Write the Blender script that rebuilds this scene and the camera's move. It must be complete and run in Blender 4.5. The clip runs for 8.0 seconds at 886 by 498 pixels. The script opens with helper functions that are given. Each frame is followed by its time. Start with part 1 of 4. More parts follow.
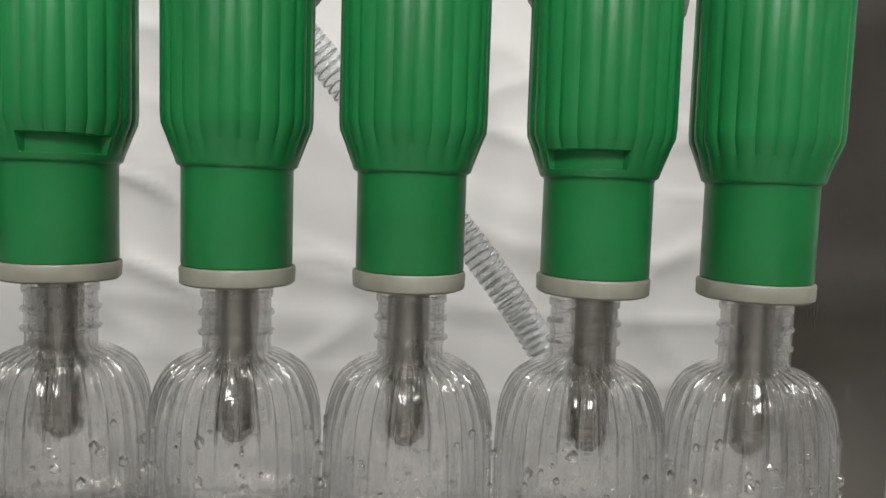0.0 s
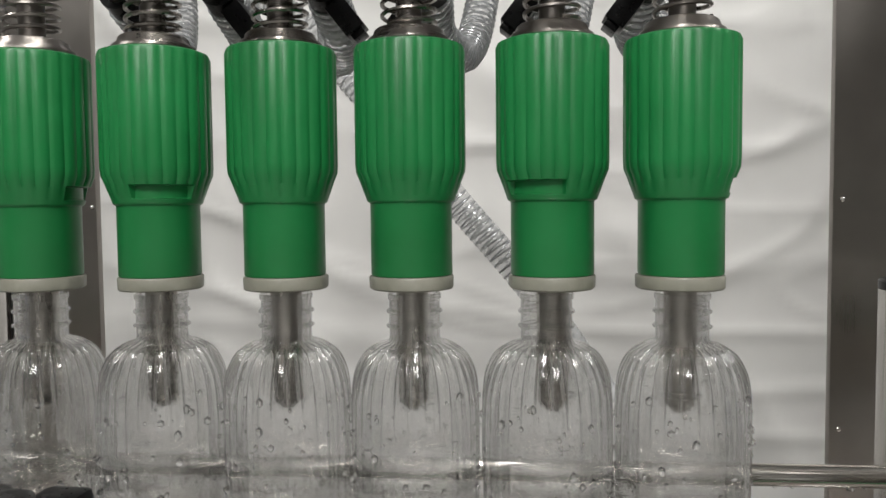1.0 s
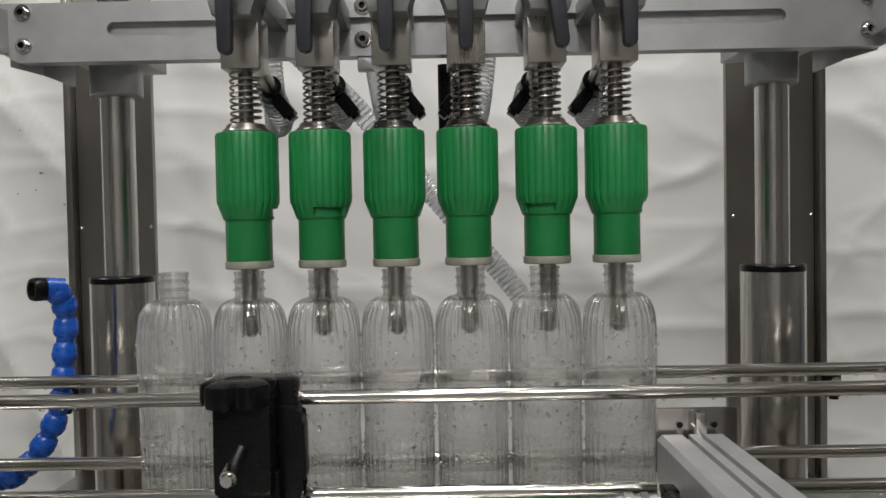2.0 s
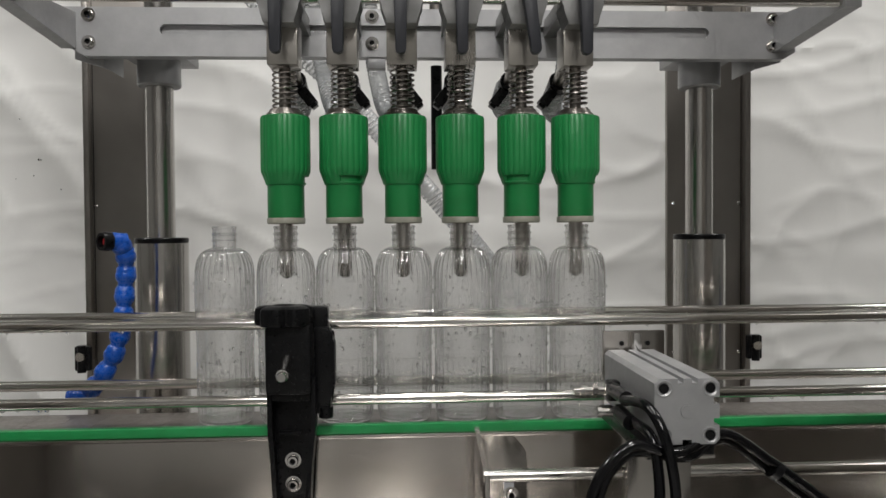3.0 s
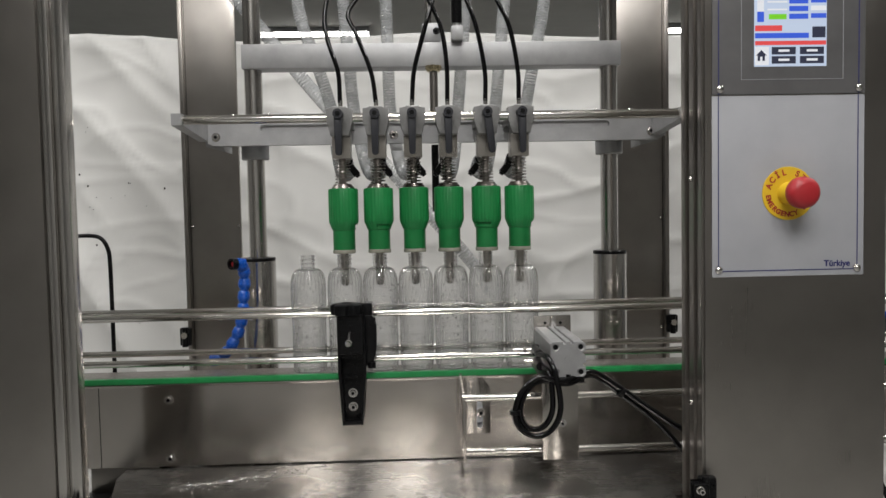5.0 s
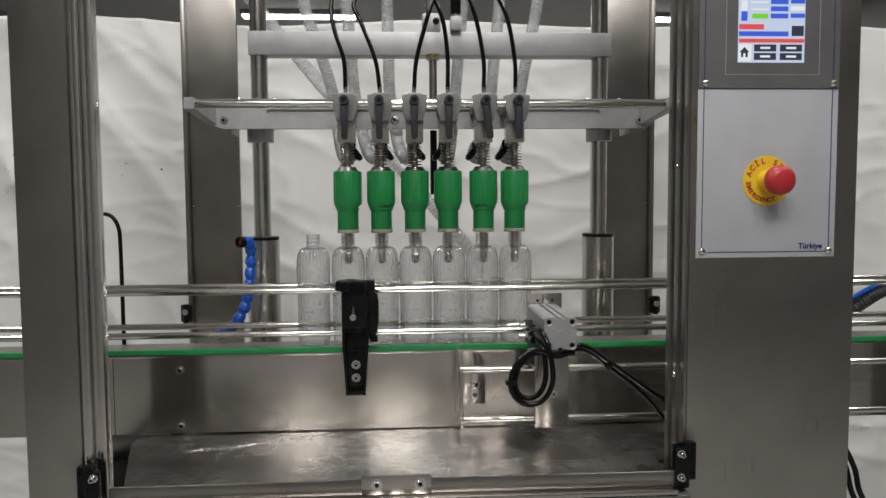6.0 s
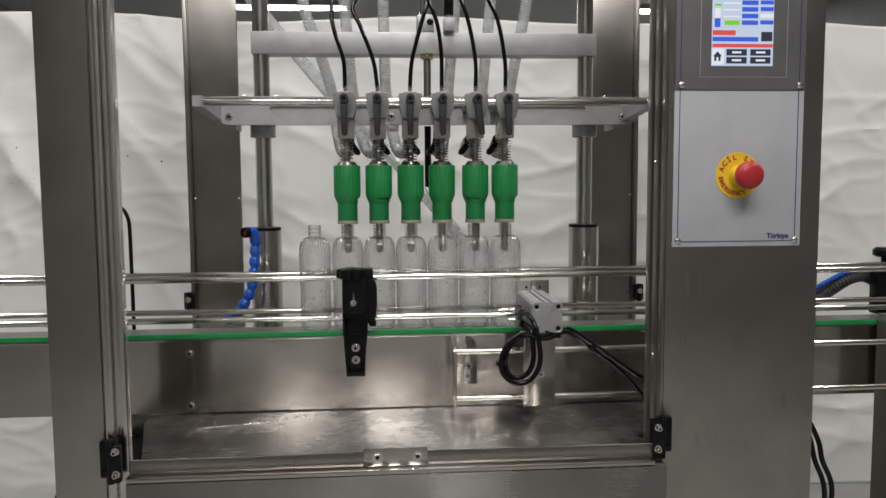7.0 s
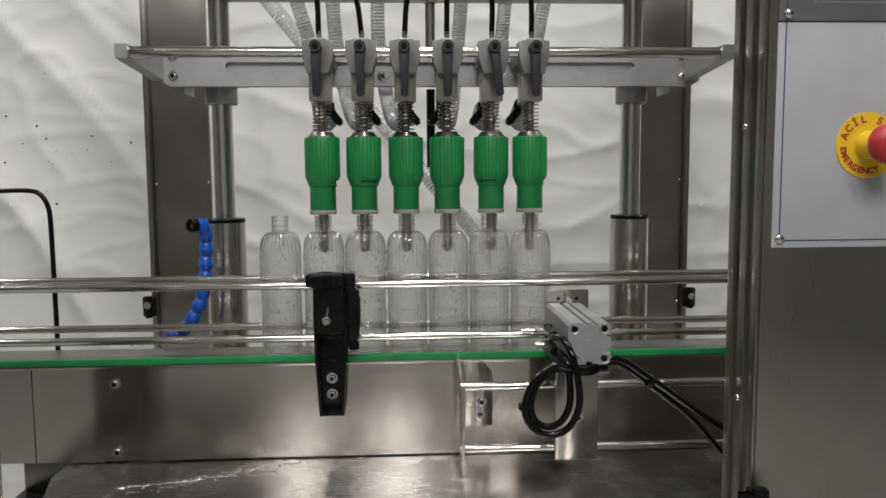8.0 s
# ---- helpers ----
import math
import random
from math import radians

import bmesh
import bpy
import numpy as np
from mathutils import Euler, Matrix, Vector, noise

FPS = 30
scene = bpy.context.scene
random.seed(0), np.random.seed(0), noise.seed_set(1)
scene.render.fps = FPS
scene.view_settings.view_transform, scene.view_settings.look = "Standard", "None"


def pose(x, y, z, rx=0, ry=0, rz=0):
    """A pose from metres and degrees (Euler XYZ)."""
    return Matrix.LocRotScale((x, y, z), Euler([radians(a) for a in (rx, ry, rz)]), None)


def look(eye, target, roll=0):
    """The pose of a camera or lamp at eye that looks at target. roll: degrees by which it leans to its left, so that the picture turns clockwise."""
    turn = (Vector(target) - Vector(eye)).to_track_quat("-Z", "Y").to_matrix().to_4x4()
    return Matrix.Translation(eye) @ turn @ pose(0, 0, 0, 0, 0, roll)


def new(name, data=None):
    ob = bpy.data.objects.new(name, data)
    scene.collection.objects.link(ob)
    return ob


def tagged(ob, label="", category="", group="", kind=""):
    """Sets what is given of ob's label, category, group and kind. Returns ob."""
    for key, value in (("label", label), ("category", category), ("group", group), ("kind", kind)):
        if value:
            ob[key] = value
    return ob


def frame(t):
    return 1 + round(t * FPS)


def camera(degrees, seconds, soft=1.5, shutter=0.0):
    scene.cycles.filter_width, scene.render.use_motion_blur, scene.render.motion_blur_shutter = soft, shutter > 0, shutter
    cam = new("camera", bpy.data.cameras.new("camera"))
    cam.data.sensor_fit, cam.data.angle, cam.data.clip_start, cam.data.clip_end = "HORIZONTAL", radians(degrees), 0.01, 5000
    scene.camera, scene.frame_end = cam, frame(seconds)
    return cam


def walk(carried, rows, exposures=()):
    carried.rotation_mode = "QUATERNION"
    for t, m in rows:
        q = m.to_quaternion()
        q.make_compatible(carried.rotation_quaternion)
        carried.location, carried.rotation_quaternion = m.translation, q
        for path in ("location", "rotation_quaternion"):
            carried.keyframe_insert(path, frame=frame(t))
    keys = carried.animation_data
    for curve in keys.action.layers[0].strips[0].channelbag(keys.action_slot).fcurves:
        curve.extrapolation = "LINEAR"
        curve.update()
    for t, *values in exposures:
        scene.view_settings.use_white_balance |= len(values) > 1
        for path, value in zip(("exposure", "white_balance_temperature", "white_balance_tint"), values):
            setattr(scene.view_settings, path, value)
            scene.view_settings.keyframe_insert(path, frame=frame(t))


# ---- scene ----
cam = camera(60.0, 8.0)
PATH = [
    (0, (0.27, -0.289, 1.164), (0.307, 1.703, 0.99), 1.8),
    (0.5, (0.312, -0.315, 1.178), (0.19, 1.674, 1.013), 0.4),
    (1, (0.312, -0.382, 1.165), (0.139, 1.607, 1.053), -0.6),
    (1.5, (0.277, -0.52, 1.165), (0.168, 1.475, 1.091), -1.1),
    (1.7, (0.264, -0.589, 1.165), (0.192, 1.409, 1.098), -1.1),
    (2.8, (0.201, -0.85, 1.115), (0.3, 1.148, 1.087), -0.7),
    (3, (0.198, -0.87, 1.114), (0.301, 1.127, 1.069), -0.4),
    (3.5, (0.2, -0.997, 1.113), (0.301, 0.999, 1.043), -0.1),
    (4, (0.189, -1.215, 1.148), (0.291, 0.781, 1.064), -0.1),
    (4.5, (0.192, -1.364, 1.188), (0.275, 0.632, 1.095), -0.9),
    (4.7, (0.201, -1.399, 1.202), (0.271, 0.597, 1.105), -1.2),
    (5.8, (0.16, -1.489, 1.196), (0.281, 0.503, 1.069), -0.5),
    (6, (0.157, -1.51, 1.197), (0.283, 0.482, 1.056), -0.4),
    (6.5, (0.14, -1.573, 1.196), (0.288, 0.415, 1.037), -0.2),
    (7, (0.142, -1.601, 1.204), (0.294, 0.386, 1.036), -0.4),
    (7.5, (0.157, -1.476, 1.194), (0.286, 0.512, 1.015), -0.4),
    (8, (0.193, -1.222, 1.183), (0.295, 0.766, 0.993), -0.4),
]
walk(cam, [(t, look(eye, target, roll)) for t, eye, target, roll in PATH], [(0.0, 0.30), (0.5, 0.32), (1.0, 0.25), (1.5, -0.08), (3.0, -0.08), (8.0, -0.05)])

# ---------------- world and light ----------------
world = bpy.data.worlds.new("world")
scene.world = world
world.use_nodes = True
world.node_tree.nodes["Background"].inputs["Color"].default_value = (0.8, 0.85, 0.9, 1)
world.node_tree.nodes["Background"].inputs["Strength"].default_value = 0.05
# places of the ceiling strip lamps
LAMPS = [(-0.85, 7.1, 0), (3.6, 7.1, 0), (-1.7, -0.2, 1), (0.3, -0.35, 1), (2.3, -0.2, 1), (-0.42, -2.5, 1), (0.14, -2.5, 1), (0.80, -2.5, 1)]
for lx, ly, along in LAMPS:
    ld = bpy.data.lights.new("strip_light", "AREA")
    ld.shape, ld.size, ld.size_y, ld.energy, ld.color = "RECTANGLE", 1.2, 0.17, 21.0, (1.0, 0.985, 0.965)
    lo = new("strip_light", ld)
    lo.matrix_basis = pose(lx, ly, 3.2 - 0.07, 0, 0, 90 * along)


# ---------------- materials ----------------
def mat_nodes(name):
    m = bpy.data.materials.new(name)
    m.use_nodes = True
    nt = m.node_tree
    return m, nt, nt.nodes["Principled BSDF"]


def coords(nt, scale, per_object=True):
    tc = nt.nodes.new("ShaderNodeTexCoord")
    mp = nt.nodes.new("ShaderNodeMapping")
    mp.inputs["Scale"].default_value = scale
    if per_object:
        nt.links.new(tc.outputs["Object"], mp.inputs["Vector"])
    else:
        geo = nt.nodes.new("ShaderNodeNewGeometry")
        nt.links.new(geo.outputs["Position"], mp.inputs["Vector"])
    return mp.outputs["Vector"]


def noise_of(nt, vec, scale, detail=4.0, rough=0.55):
    n = nt.nodes.new("ShaderNodeTexNoise")
    n.inputs["Scale"].default_value = scale
    n.inputs["Detail"].default_value = detail
    n.inputs["Roughness"].default_value = rough
    nt.links.new(vec, n.inputs["Vector"])
    return n.outputs["Fac"]


def ramp(nt, fac, lo, hi, a, b):
    r = nt.nodes.new("ShaderNodeMapRange")
    r.inputs["From Min"].default_value, r.inputs["From Max"].default_value = a, b
    r.inputs["To Min"].default_value, r.inputs["To Max"].default_value = lo, hi
    nt.links.new(fac, r.inputs["Value"])
    return r.outputs["Result"]


def mix_col(nt, fac, c1, c2):
    m = nt.nodes.new("ShaderNodeMix")
    m.data_type = "RGBA"
    nt.links.new(fac, m.inputs["Factor"])
    m.inputs["A"].default_value, m.inputs["B"].default_value = (*c1, 1), (*c2, 1)
    return m.outputs["Result"]


def bump(nt, b, height, strength, dist):
    n = nt.nodes.new("ShaderNodeBump")
    n.inputs["Strength"].default_value, n.inputs["Distance"].default_value = strength, dist
    nt.links.new(height, n.inputs["Height"])
    nt.links.new(n.outputs["Normal"], b.inputs["Normal"])


def brushed(name, c1, c2, rough, grain, grain_strength=0.25, dist=0.0004, metal=1.0, across="", uneven=1.0):
    """Metal with a brushed grain (scales per axis), soft stains and uneven gloss."""
    m, nt, b = mat_nodes(name)
    w = coords(nt, grain, False)
    fine = noise_of(nt, w, 1.0, 3.0)
    big = noise_of(nt, coords(nt, (1, 1, 1), False), 7.0, 5.0)
    nt.links.new(mix_col(nt, ramp(nt, big, 0, 1, 0.3, 0.7), c1, c2), b.inputs["Base Color"])
    b.inputs["Metallic"].default_value = metal
    r = nt.nodes.new("ShaderNodeMath")
    r.operation = "ADD"
    nt.links.new(ramp(nt, fine, rough - 0.02, rough + 0.02, 0.3, 0.7), r.inputs[0])
    nt.links.new(ramp(nt, big, -0.05 * uneven, 0.06 * uneven, 0.3, 0.7), r.inputs[1])
    nt.links.new(r.outputs[0], b.inputs["Roughness"])
    bump(nt, b, fine, grain_strength, dist)
    if across:
        tan = nt.nodes.new("ShaderNodeTangent")
        tan.direction_type, tan.axis = "RADIAL", across
        nt.links.new(tan.outputs["Tangent"], b.inputs["Tangent"])
        b.inputs["Anisotropic"].default_value = 0.92
    return m


def plain(name, c1, c2, rough, scale=40.0, relief=0.1, dist=0.0003, metal=0.0, spec=0.5):
    m, nt, b = mat_nodes(name)
    v = coords(nt, (1, 1, 1), False)
    n = noise_of(nt, v, scale, 5.0)
    n2 = noise_of(nt, v, scale * 6, 3.0)
    nt.links.new(mix_col(nt, ramp(nt, n, 0, 1, 0.3, 0.7), c1, c2), b.inputs["Base Color"])
    nt.links.new(ramp(nt, n2, rough * 0.85, rough * 1.15, 0.3, 0.7), b.inputs["Roughness"])
    b.inputs["Metallic"].default_value = metal
    b.inputs["Specular IOR Level"].default_value = spec
    if relief:
        bump(nt, b, n2, relief, dist)
    return m


def clear(name, color, rough, ior, relief=0.0, scale=60.0):
    m, nt, b = mat_nodes(name)
    b.inputs["Base Color"].default_value = (*color, 1)
    b.inputs["Transmission Weight"].default_value = 1.0
    b.inputs["Roughness"].default_value = rough
    b.inputs["IOR"].default_value = ior
    if relief:
        bump(nt, b, noise_of(nt, coords(nt, (1, 1, 0.35), False), scale, 3.0), relief, 0.002)
    return m


def glow(name, color, strength):
    m, nt, b = mat_nodes(name)
    b.inputs["Base Color"].default_value = (*[c * 0.2 for c in color], 1)
    b.inputs["Emission Color"].default_value = (*color, 1)
    b.inputs["Emission Strength"].default_value = strength
    b.inputs["Roughness"].default_value = 0.2
    return m


STEEL_H = brushed("steel brushed lengthwise", (0.42, 0.395, 0.365), (0.49, 0.46, 0.43), 0.17, (4, 4, 1400), 0.004, 0.0003, 1.0, "X", 0.5)
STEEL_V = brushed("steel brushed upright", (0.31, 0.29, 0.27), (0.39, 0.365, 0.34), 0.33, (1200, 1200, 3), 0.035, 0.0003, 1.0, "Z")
STEEL_TRAY = brushed("steel tray sheet", (0.34, 0.325, 0.31), (0.42, 0.405, 0.385), 0.25, (3, 1200, 1200), 0.02, 0.0003, 1.0, "X")
POLISHED = brushed("polished steel rod", (0.58, 0.56, 0.53), (0.66, 0.64, 0.61), 0.13, (60, 400, 400), 0.003, uneven=0.25)
SHAFT = brushed("ground steel shaft", (0.50, 0.48, 0.46), (0.58, 0.56, 0.53), 0.20, (60, 60, 600), 0.06)
MACHINED = brushed("machined steel", (0.40, 0.375, 0.34), (0.50, 0.47, 0.435), 0.28, (500, 60, 60), 0.12)
DARKSTEEL = brushed("dark spring steel", (0.20, 0.185, 0.17), (0.30, 0.275, 0.255), 0.26, (60, 60, 200), 0.05)
ALU = plain("anodised aluminium", (0.36, 0.36, 0.365), (0.43, 0.43, 0.435), 0.45, 30, 0.05, 0.0002, 0.65)
CAST = plain("cast aluminium", (0.23, 0.228, 0.225), (0.30, 0.298, 0.295), 0.40, 45, 0.10, 0.0003, 0.7)
CHROME = plain("chromed screw", (0.62, 0.60, 0.58), (0.7, 0.68, 0.66), 0.15, 60, 0.0, 0.0, 1.0)
BRASS = plain("brass", (0.42, 0.36, 0.22), (0.50, 0.43, 0.28), 0.28, 60, 0.05, 0.0002, 1.0)
GREEN = plain("green moulded plastic", (0.010, 0.180, 0.046), (0.014, 0.220, 0.060), 0.36, 22, 0.12, 0.0003)
GREENSTRIP = plain("green guide plastic", (0.01, 0.19, 0.05), (0.015, 0.24, 0.07), 0.35, 30, 0.1)
GASKET = plain("milky silicone", (0.20, 0.20, 0.16), (0.28, 0.275, 0.23), 0.42, 60, 0.15)
BLACK = plain("black moulded plastic", (0.0025, 0.0025, 0.003), (0.005, 0.005, 0.0055), 0.30, 50, 0.2, 0.0003, 0.0, 0.22)
LEVER = plain("dark grey lever plastic", (0.015, 0.016, 0.021), (0.021, 0.022, 0.028), 0.45, 60, 0.2)
HOSE = plain("black air hose", (0.002, 0.002, 0.0025), (0.004, 0.004, 0.0045), 0.10, 40, 0.03, 0.0003, 0.0, 0.3)
BLUE = plain("blue jointed plastic", (0.004, 0.062, 0.34), (0.007, 0.080, 0.42), 0.28, 40, 0.1)
RED = plain("red plastic", (0.36, 0.016, 0.022), (0.41, 0.022, 0.028), 0.42, 40, 0.15)
YELLOW = plain("yellow plate", (0.72, 0.47, 0.02), (0.78, 0.52, 0.03), 0.45, 40, 0.05)
WHITEPLATE = plain("pale lacquered plate", (0.37, 0.375, 0.40), (0.42, 0.425, 0.45), 0.35, 12, 0.03)
BEZEL = plain("grey screen bezel", (0.11, 0.108, 0.11), (0.135, 0.133, 0.135), 0.35, 25, 0.06)
NAVY = plain("navy print", (0.015, 0.018, 0.12), (0.02, 0.024, 0.15), 0.5, 40, 0)


def thin_clear(name, bend, relief, scale):
    """Blown clear plastic: a wall so thin that most light passes unbent, with the gloss of the surface on it."""
    m, nt, b = mat_nodes(name)
    b.inputs["Base Color"].default_value = (0.997, 0.998, 0.998, 1)
    b.inputs["Transmission Weight"].default_value = 1.0
    b.inputs["Roughness"].default_value = 0.02
    b.inputs["IOR"].default_value = 1.40
    bm_ = nt.nodes.new("ShaderNodeBump")
    bm_.inputs["Strength"].default_value, bm_.inputs["Distance"].default_value = relief, 0.002
    nt.links.new(noise_of(nt, coords(nt, (1, 1, 0.35), False), scale, 3.0), bm_.inputs["Height"])
    nt.links.new(bm_.outputs["Normal"], b.inputs["Normal"])
    lw = nt.nodes.new("ShaderNodeLayerWeight")
    lw.inputs["Blend"].default_value = 0.5
    nt.links.new(bm_.outputs["Normal"], lw.inputs["Normal"])
    pw = nt.nodes.new("ShaderNodeMath")
    pw.operation, pw.inputs[1].default_value = "POWER", 4.0
    nt.links.new(lw.outputs["Facing"], pw.inputs[0])
    gloss = ramp(nt, pw.outputs[0], 0.08, 0.60, 0.0, 1.0)
    gl = nt.nodes.new("ShaderNodeBsdfGlossy")
    gl.inputs["Roughness"].default_value = 0.025
    nt.links.new(bm_.outputs["Normal"], gl.inputs["Normal"])
    tr = nt.nodes.new("ShaderNodeBsdfTransparent")
    tr.inputs["Color"].default_value = (0.993, 0.994, 0.994, 1)
    thin = nt.nodes.new("ShaderNodeMixShader")
    nt.links.new(gloss, thin.inputs[0])
    nt.links.new(tr.outputs[0], thin.inputs[1])
    nt.links.new(gl.outputs[0], thin.inputs[2])
    mx = nt.nodes.new("ShaderNodeMixShader")
    mx.inputs[0].default_value = bend
    nt.links.new(thin.outputs[0], mx.inputs[1])
    nt.links.new(b.outputs[0], mx.inputs[2])
    nt.links.new(mx.outputs[0], nt.nodes["Material Output"].inputs["Surface"])
    return m


PET = thin_clear("clear bottle plastic", 0.55, 0.45, 110.0)
WATER = clear("water drop", (1, 1, 1), 0.0, 1.33)


def milky_clear(name, see, color):
    """A thin clear skin: part of the light passes straight, part is scattered and mirrored."""
    m, nt, b = mat_nodes(name)
    b.inputs["Base Color"].default_value = (*color, 1)
    b.inputs["Roughness"].default_value = 0.12
    tr = nt.nodes.new("ShaderNodeBsdfTransparent")
    mx = nt.nodes.new("ShaderNodeMixShader")
    v = noise_of(nt, coords(nt, (1, 1, 1), False), 30.0, 4.0)
    nt.links.new(ramp(nt, v, see + 0.10, see - 0.10, 0.3, 0.7), mx.inputs[0])
    nt.links.new(b.outputs[0], mx.inputs[1])
    nt.links.new(tr.outputs[0], mx.inputs[2])
    nt.links.new(mx.outputs[0], nt.nodes["Material Output"].inputs["Surface"])
    return m


TUBE = milky_clear("clear hose", 0.68, (0.75, 0.77, 0.78))
WIRE = plain("hose wire", (0.34, 0.35, 0.36), (0.46, 0.47, 0.48), 0.25, 60, 0, 0, 0.3)
BELT = plain("conveyor chain plate", (0.16, 0.145, 0.13), (0.22, 0.20, 0.185), 0.38, 30, 0.2, 0.0003, 0.6)
SHEET = plain("white tarpaulin", (0.69, 0.685, 0.667), (0.76, 0.755, 0.736), 0.55, 3.0, 0.10, 0.002)
WALL = plain("dark grey wall paint", (0.27, 0.27, 0.262), (0.32, 0.32, 0.312), 0.7, 3.0, 0.1)
PALEWALL = plain("pale wall paint", (0.66, 0.66, 0.63), (0.72, 0.72, 0.69), 0.7, 3.0, 0.1)
FLOOR = plain("concrete floor", (0.27, 0.27, 0.26), (0.34, 0.34, 0.33), 0.5, 4.0, 0.2)
CEIL = plain("ceiling paint", (0.60, 0.60, 0.58), (0.66, 0.66, 0.64), 0.8, 3.0, 0.1)
LAMPGLOW = glow("lamp diffuser", (1.0, 0.97, 0.92), 12.0)


# ---------------- mesh helpers ----------------
def box(bm, x0, x1, y0, y1, z0, z1, bev=0.0, seg=2):
    r = bmesh.ops.create_cube(bm, size=1.0)
    for v in r["verts"]:
        v.co = Vector(((x0 + x1) / 2 + v.co.x * (x1 - x0), (y0 + y1) / 2 + v.co.y * (y1 - y0), (z0 + z1) / 2 + v.co.z * (z1 - z0)))
    if bev:
        es = {e for v in r["verts"] for e in v.link_edges}
        bmesh.ops.bevel(bm, geom=list(es), offset=bev, segments=seg, affect="EDGES", profile=0.6)
    return r["verts"]


def rod(bm, p0, p1, r0, r1=None, seg=24, caps=True):
    p0, p1 = Vector(p0), Vector(p1)
    d = p1 - p0
    m = Matrix.Translation((p0 + p1) / 2) @ d.to_track_quat("Z", "Y").to_matrix().to_4x4()
    return bmesh.ops.create_cone(bm, cap_ends=caps, segments=seg, radius1=r0, radius2=r0 if r1 is None else r1, depth=d.length, matrix=m)["verts"]


def spin(bm, prof, seg=48, at=(0, 0, 0), turn=None, shape=None, closed=False):
    """Revolves (r, z) points round z. shape(angle, i) scales the radius. turn: a pose put on the result."""
    at = Vector(at)
    rings = []
    for i, (r, z) in enumerate(prof):
        ring = []
        for k in range(seg):
            a = 2 * math.pi * k / seg
            rr = abs(r) if shape is None else shape(a, r, z)
            p = Vector((rr * math.cos(a), rr * math.sin(a), z))
            if turn is not None:
                p = turn @ p
            ring.append(bm.verts.new(p + at))
        rings.append(ring)
    n = len(rings)
    for i in range(n if closed else n - 1):
        A, B = rings[i], rings[(i + 1) % n]
        for k in range(seg):
            bm.faces.new((A[k], A[(k + 1) % seg], B[(k + 1) % seg], B[k]))
    if not closed:
        if prof[0][0] > 1e-5:
            bm.faces.new(list(reversed(rings[0])))
        if prof[-1][0] > 1e-5:
            bm.faces.new(rings[-1])
    return rings


def smooth_path(pts, n):
    """A Catmull-Rom curve through the points."""
    P = [Vector(p) for p in pts]
    P = [2 * P[0] - P[1]] + P + [2 * P[-1] - P[-2]]
    out = []
    m = len(P) - 3
    for i in range(m):
        a, b, c, d = P[i:i + 4]
        for k in range(n):
            t = k / n
            out.append(0.5 * ((2 * b) + (c - a) * t + (2 * a - 5 * b + 4 * c - d) * t * t + (3 * b - a - 3 * c + d) * t ** 3))
    out.append(P[-2])
    return out


def sweep(bm, pts, r, seg=10, radius=None):
    """A tube along points; radius(i, n) may vary it."""
    n = len(pts)
    up = Vector((0, 0, 1))
    d = (pts[1] - pts[0]).normalized()
    side = d.cross(up)
    if side.length < 0.1:
        side = d.cross(Vector((1, 0, 0)))
    side.normalize()
    rings = []
    for i, p in enumerate(pts):
        d = (pts[min(i + 1, n - 1)] - pts[max(i - 1, 0)]).normalized()
        side = (side - d * side.dot(d)).normalized()
        oth = d.cross(side)
        rr = r if radius is None else radius(i, n)
        rings.append([bm.verts.new(p + rr * (math.cos(2 * math.pi * k / seg) * side + math.sin(2 * math.pi * k / seg) * oth)) for k in range(seg)])
    for A, B in zip(rings, rings[1:]):
        for k in range(seg):
            bm.faces.new((A[k], A[(k + 1) % seg], B[(k + 1) % seg], B[k]))
    bm.faces.new(list(reversed(rings[0])))
    bm.faces.new(rings[-1])


def prism(bm, outline, y0, y1, bev=0.0):
    """An outline of (x, z) points, pushed from y0 to y1."""
    A = [bm.verts.new((x, y0, z)) for x, z in outline]
    B = [bm.verts.new((x, y1, z)) for x, z in outline]
    n = len(A)
    faces = [bm.faces.new(A), bm.faces.new(list(reversed(B)))]
    for k in range(n):
        faces.append(bm.faces.new((A[(k + 1) % n], A[k], B[k], B[(k + 1) % n])))
    if bev:
        es = {e for f in faces for e in f.edges}
        bmesh.ops.bevel(bm, geom=list(es), offset=bev, segments=2, affect="EDGES", profile=0.6)


def finish(bm, name, material, smooth=True):
    bmesh.ops.recalc_face_normals(bm, faces=bm.faces[:])
    me = bpy.data.meshes.new(name)
    bm.to_mesh(me)
    bm.free()
    me.materials.append(material)
    if smooth:
        me.shade_smooth()
        me.set_sharp_from_angle(angle=radians(38))
    return me


def part(name, bm, material, parent=None, label="", smooth=True, at=None):
    ob = new(name, finish(bm, name, material, smooth))
    if parent is not None:
        ob.parent = parent
        ob.matrix_parent_inverse = Matrix.Identity(4)
        ob.matrix_basis = parent_world(parent).inverted() @ (at or Matrix.Identity(4))
    elif at is not None:
        ob.matrix_basis = at
    if label:
        ob["label"] = label
    return ob


# the place in which a thing's parts are drawn, before its own small sideways shift
DRAWN = {}


def parent_world(ob):
    m = DRAWN.get(ob.name, ob.matrix_basis).copy()
    while ob.parent is not None:
        ob = ob.parent
        m = DRAWN.get(ob.name, ob.matrix_basis) @ m
    return m


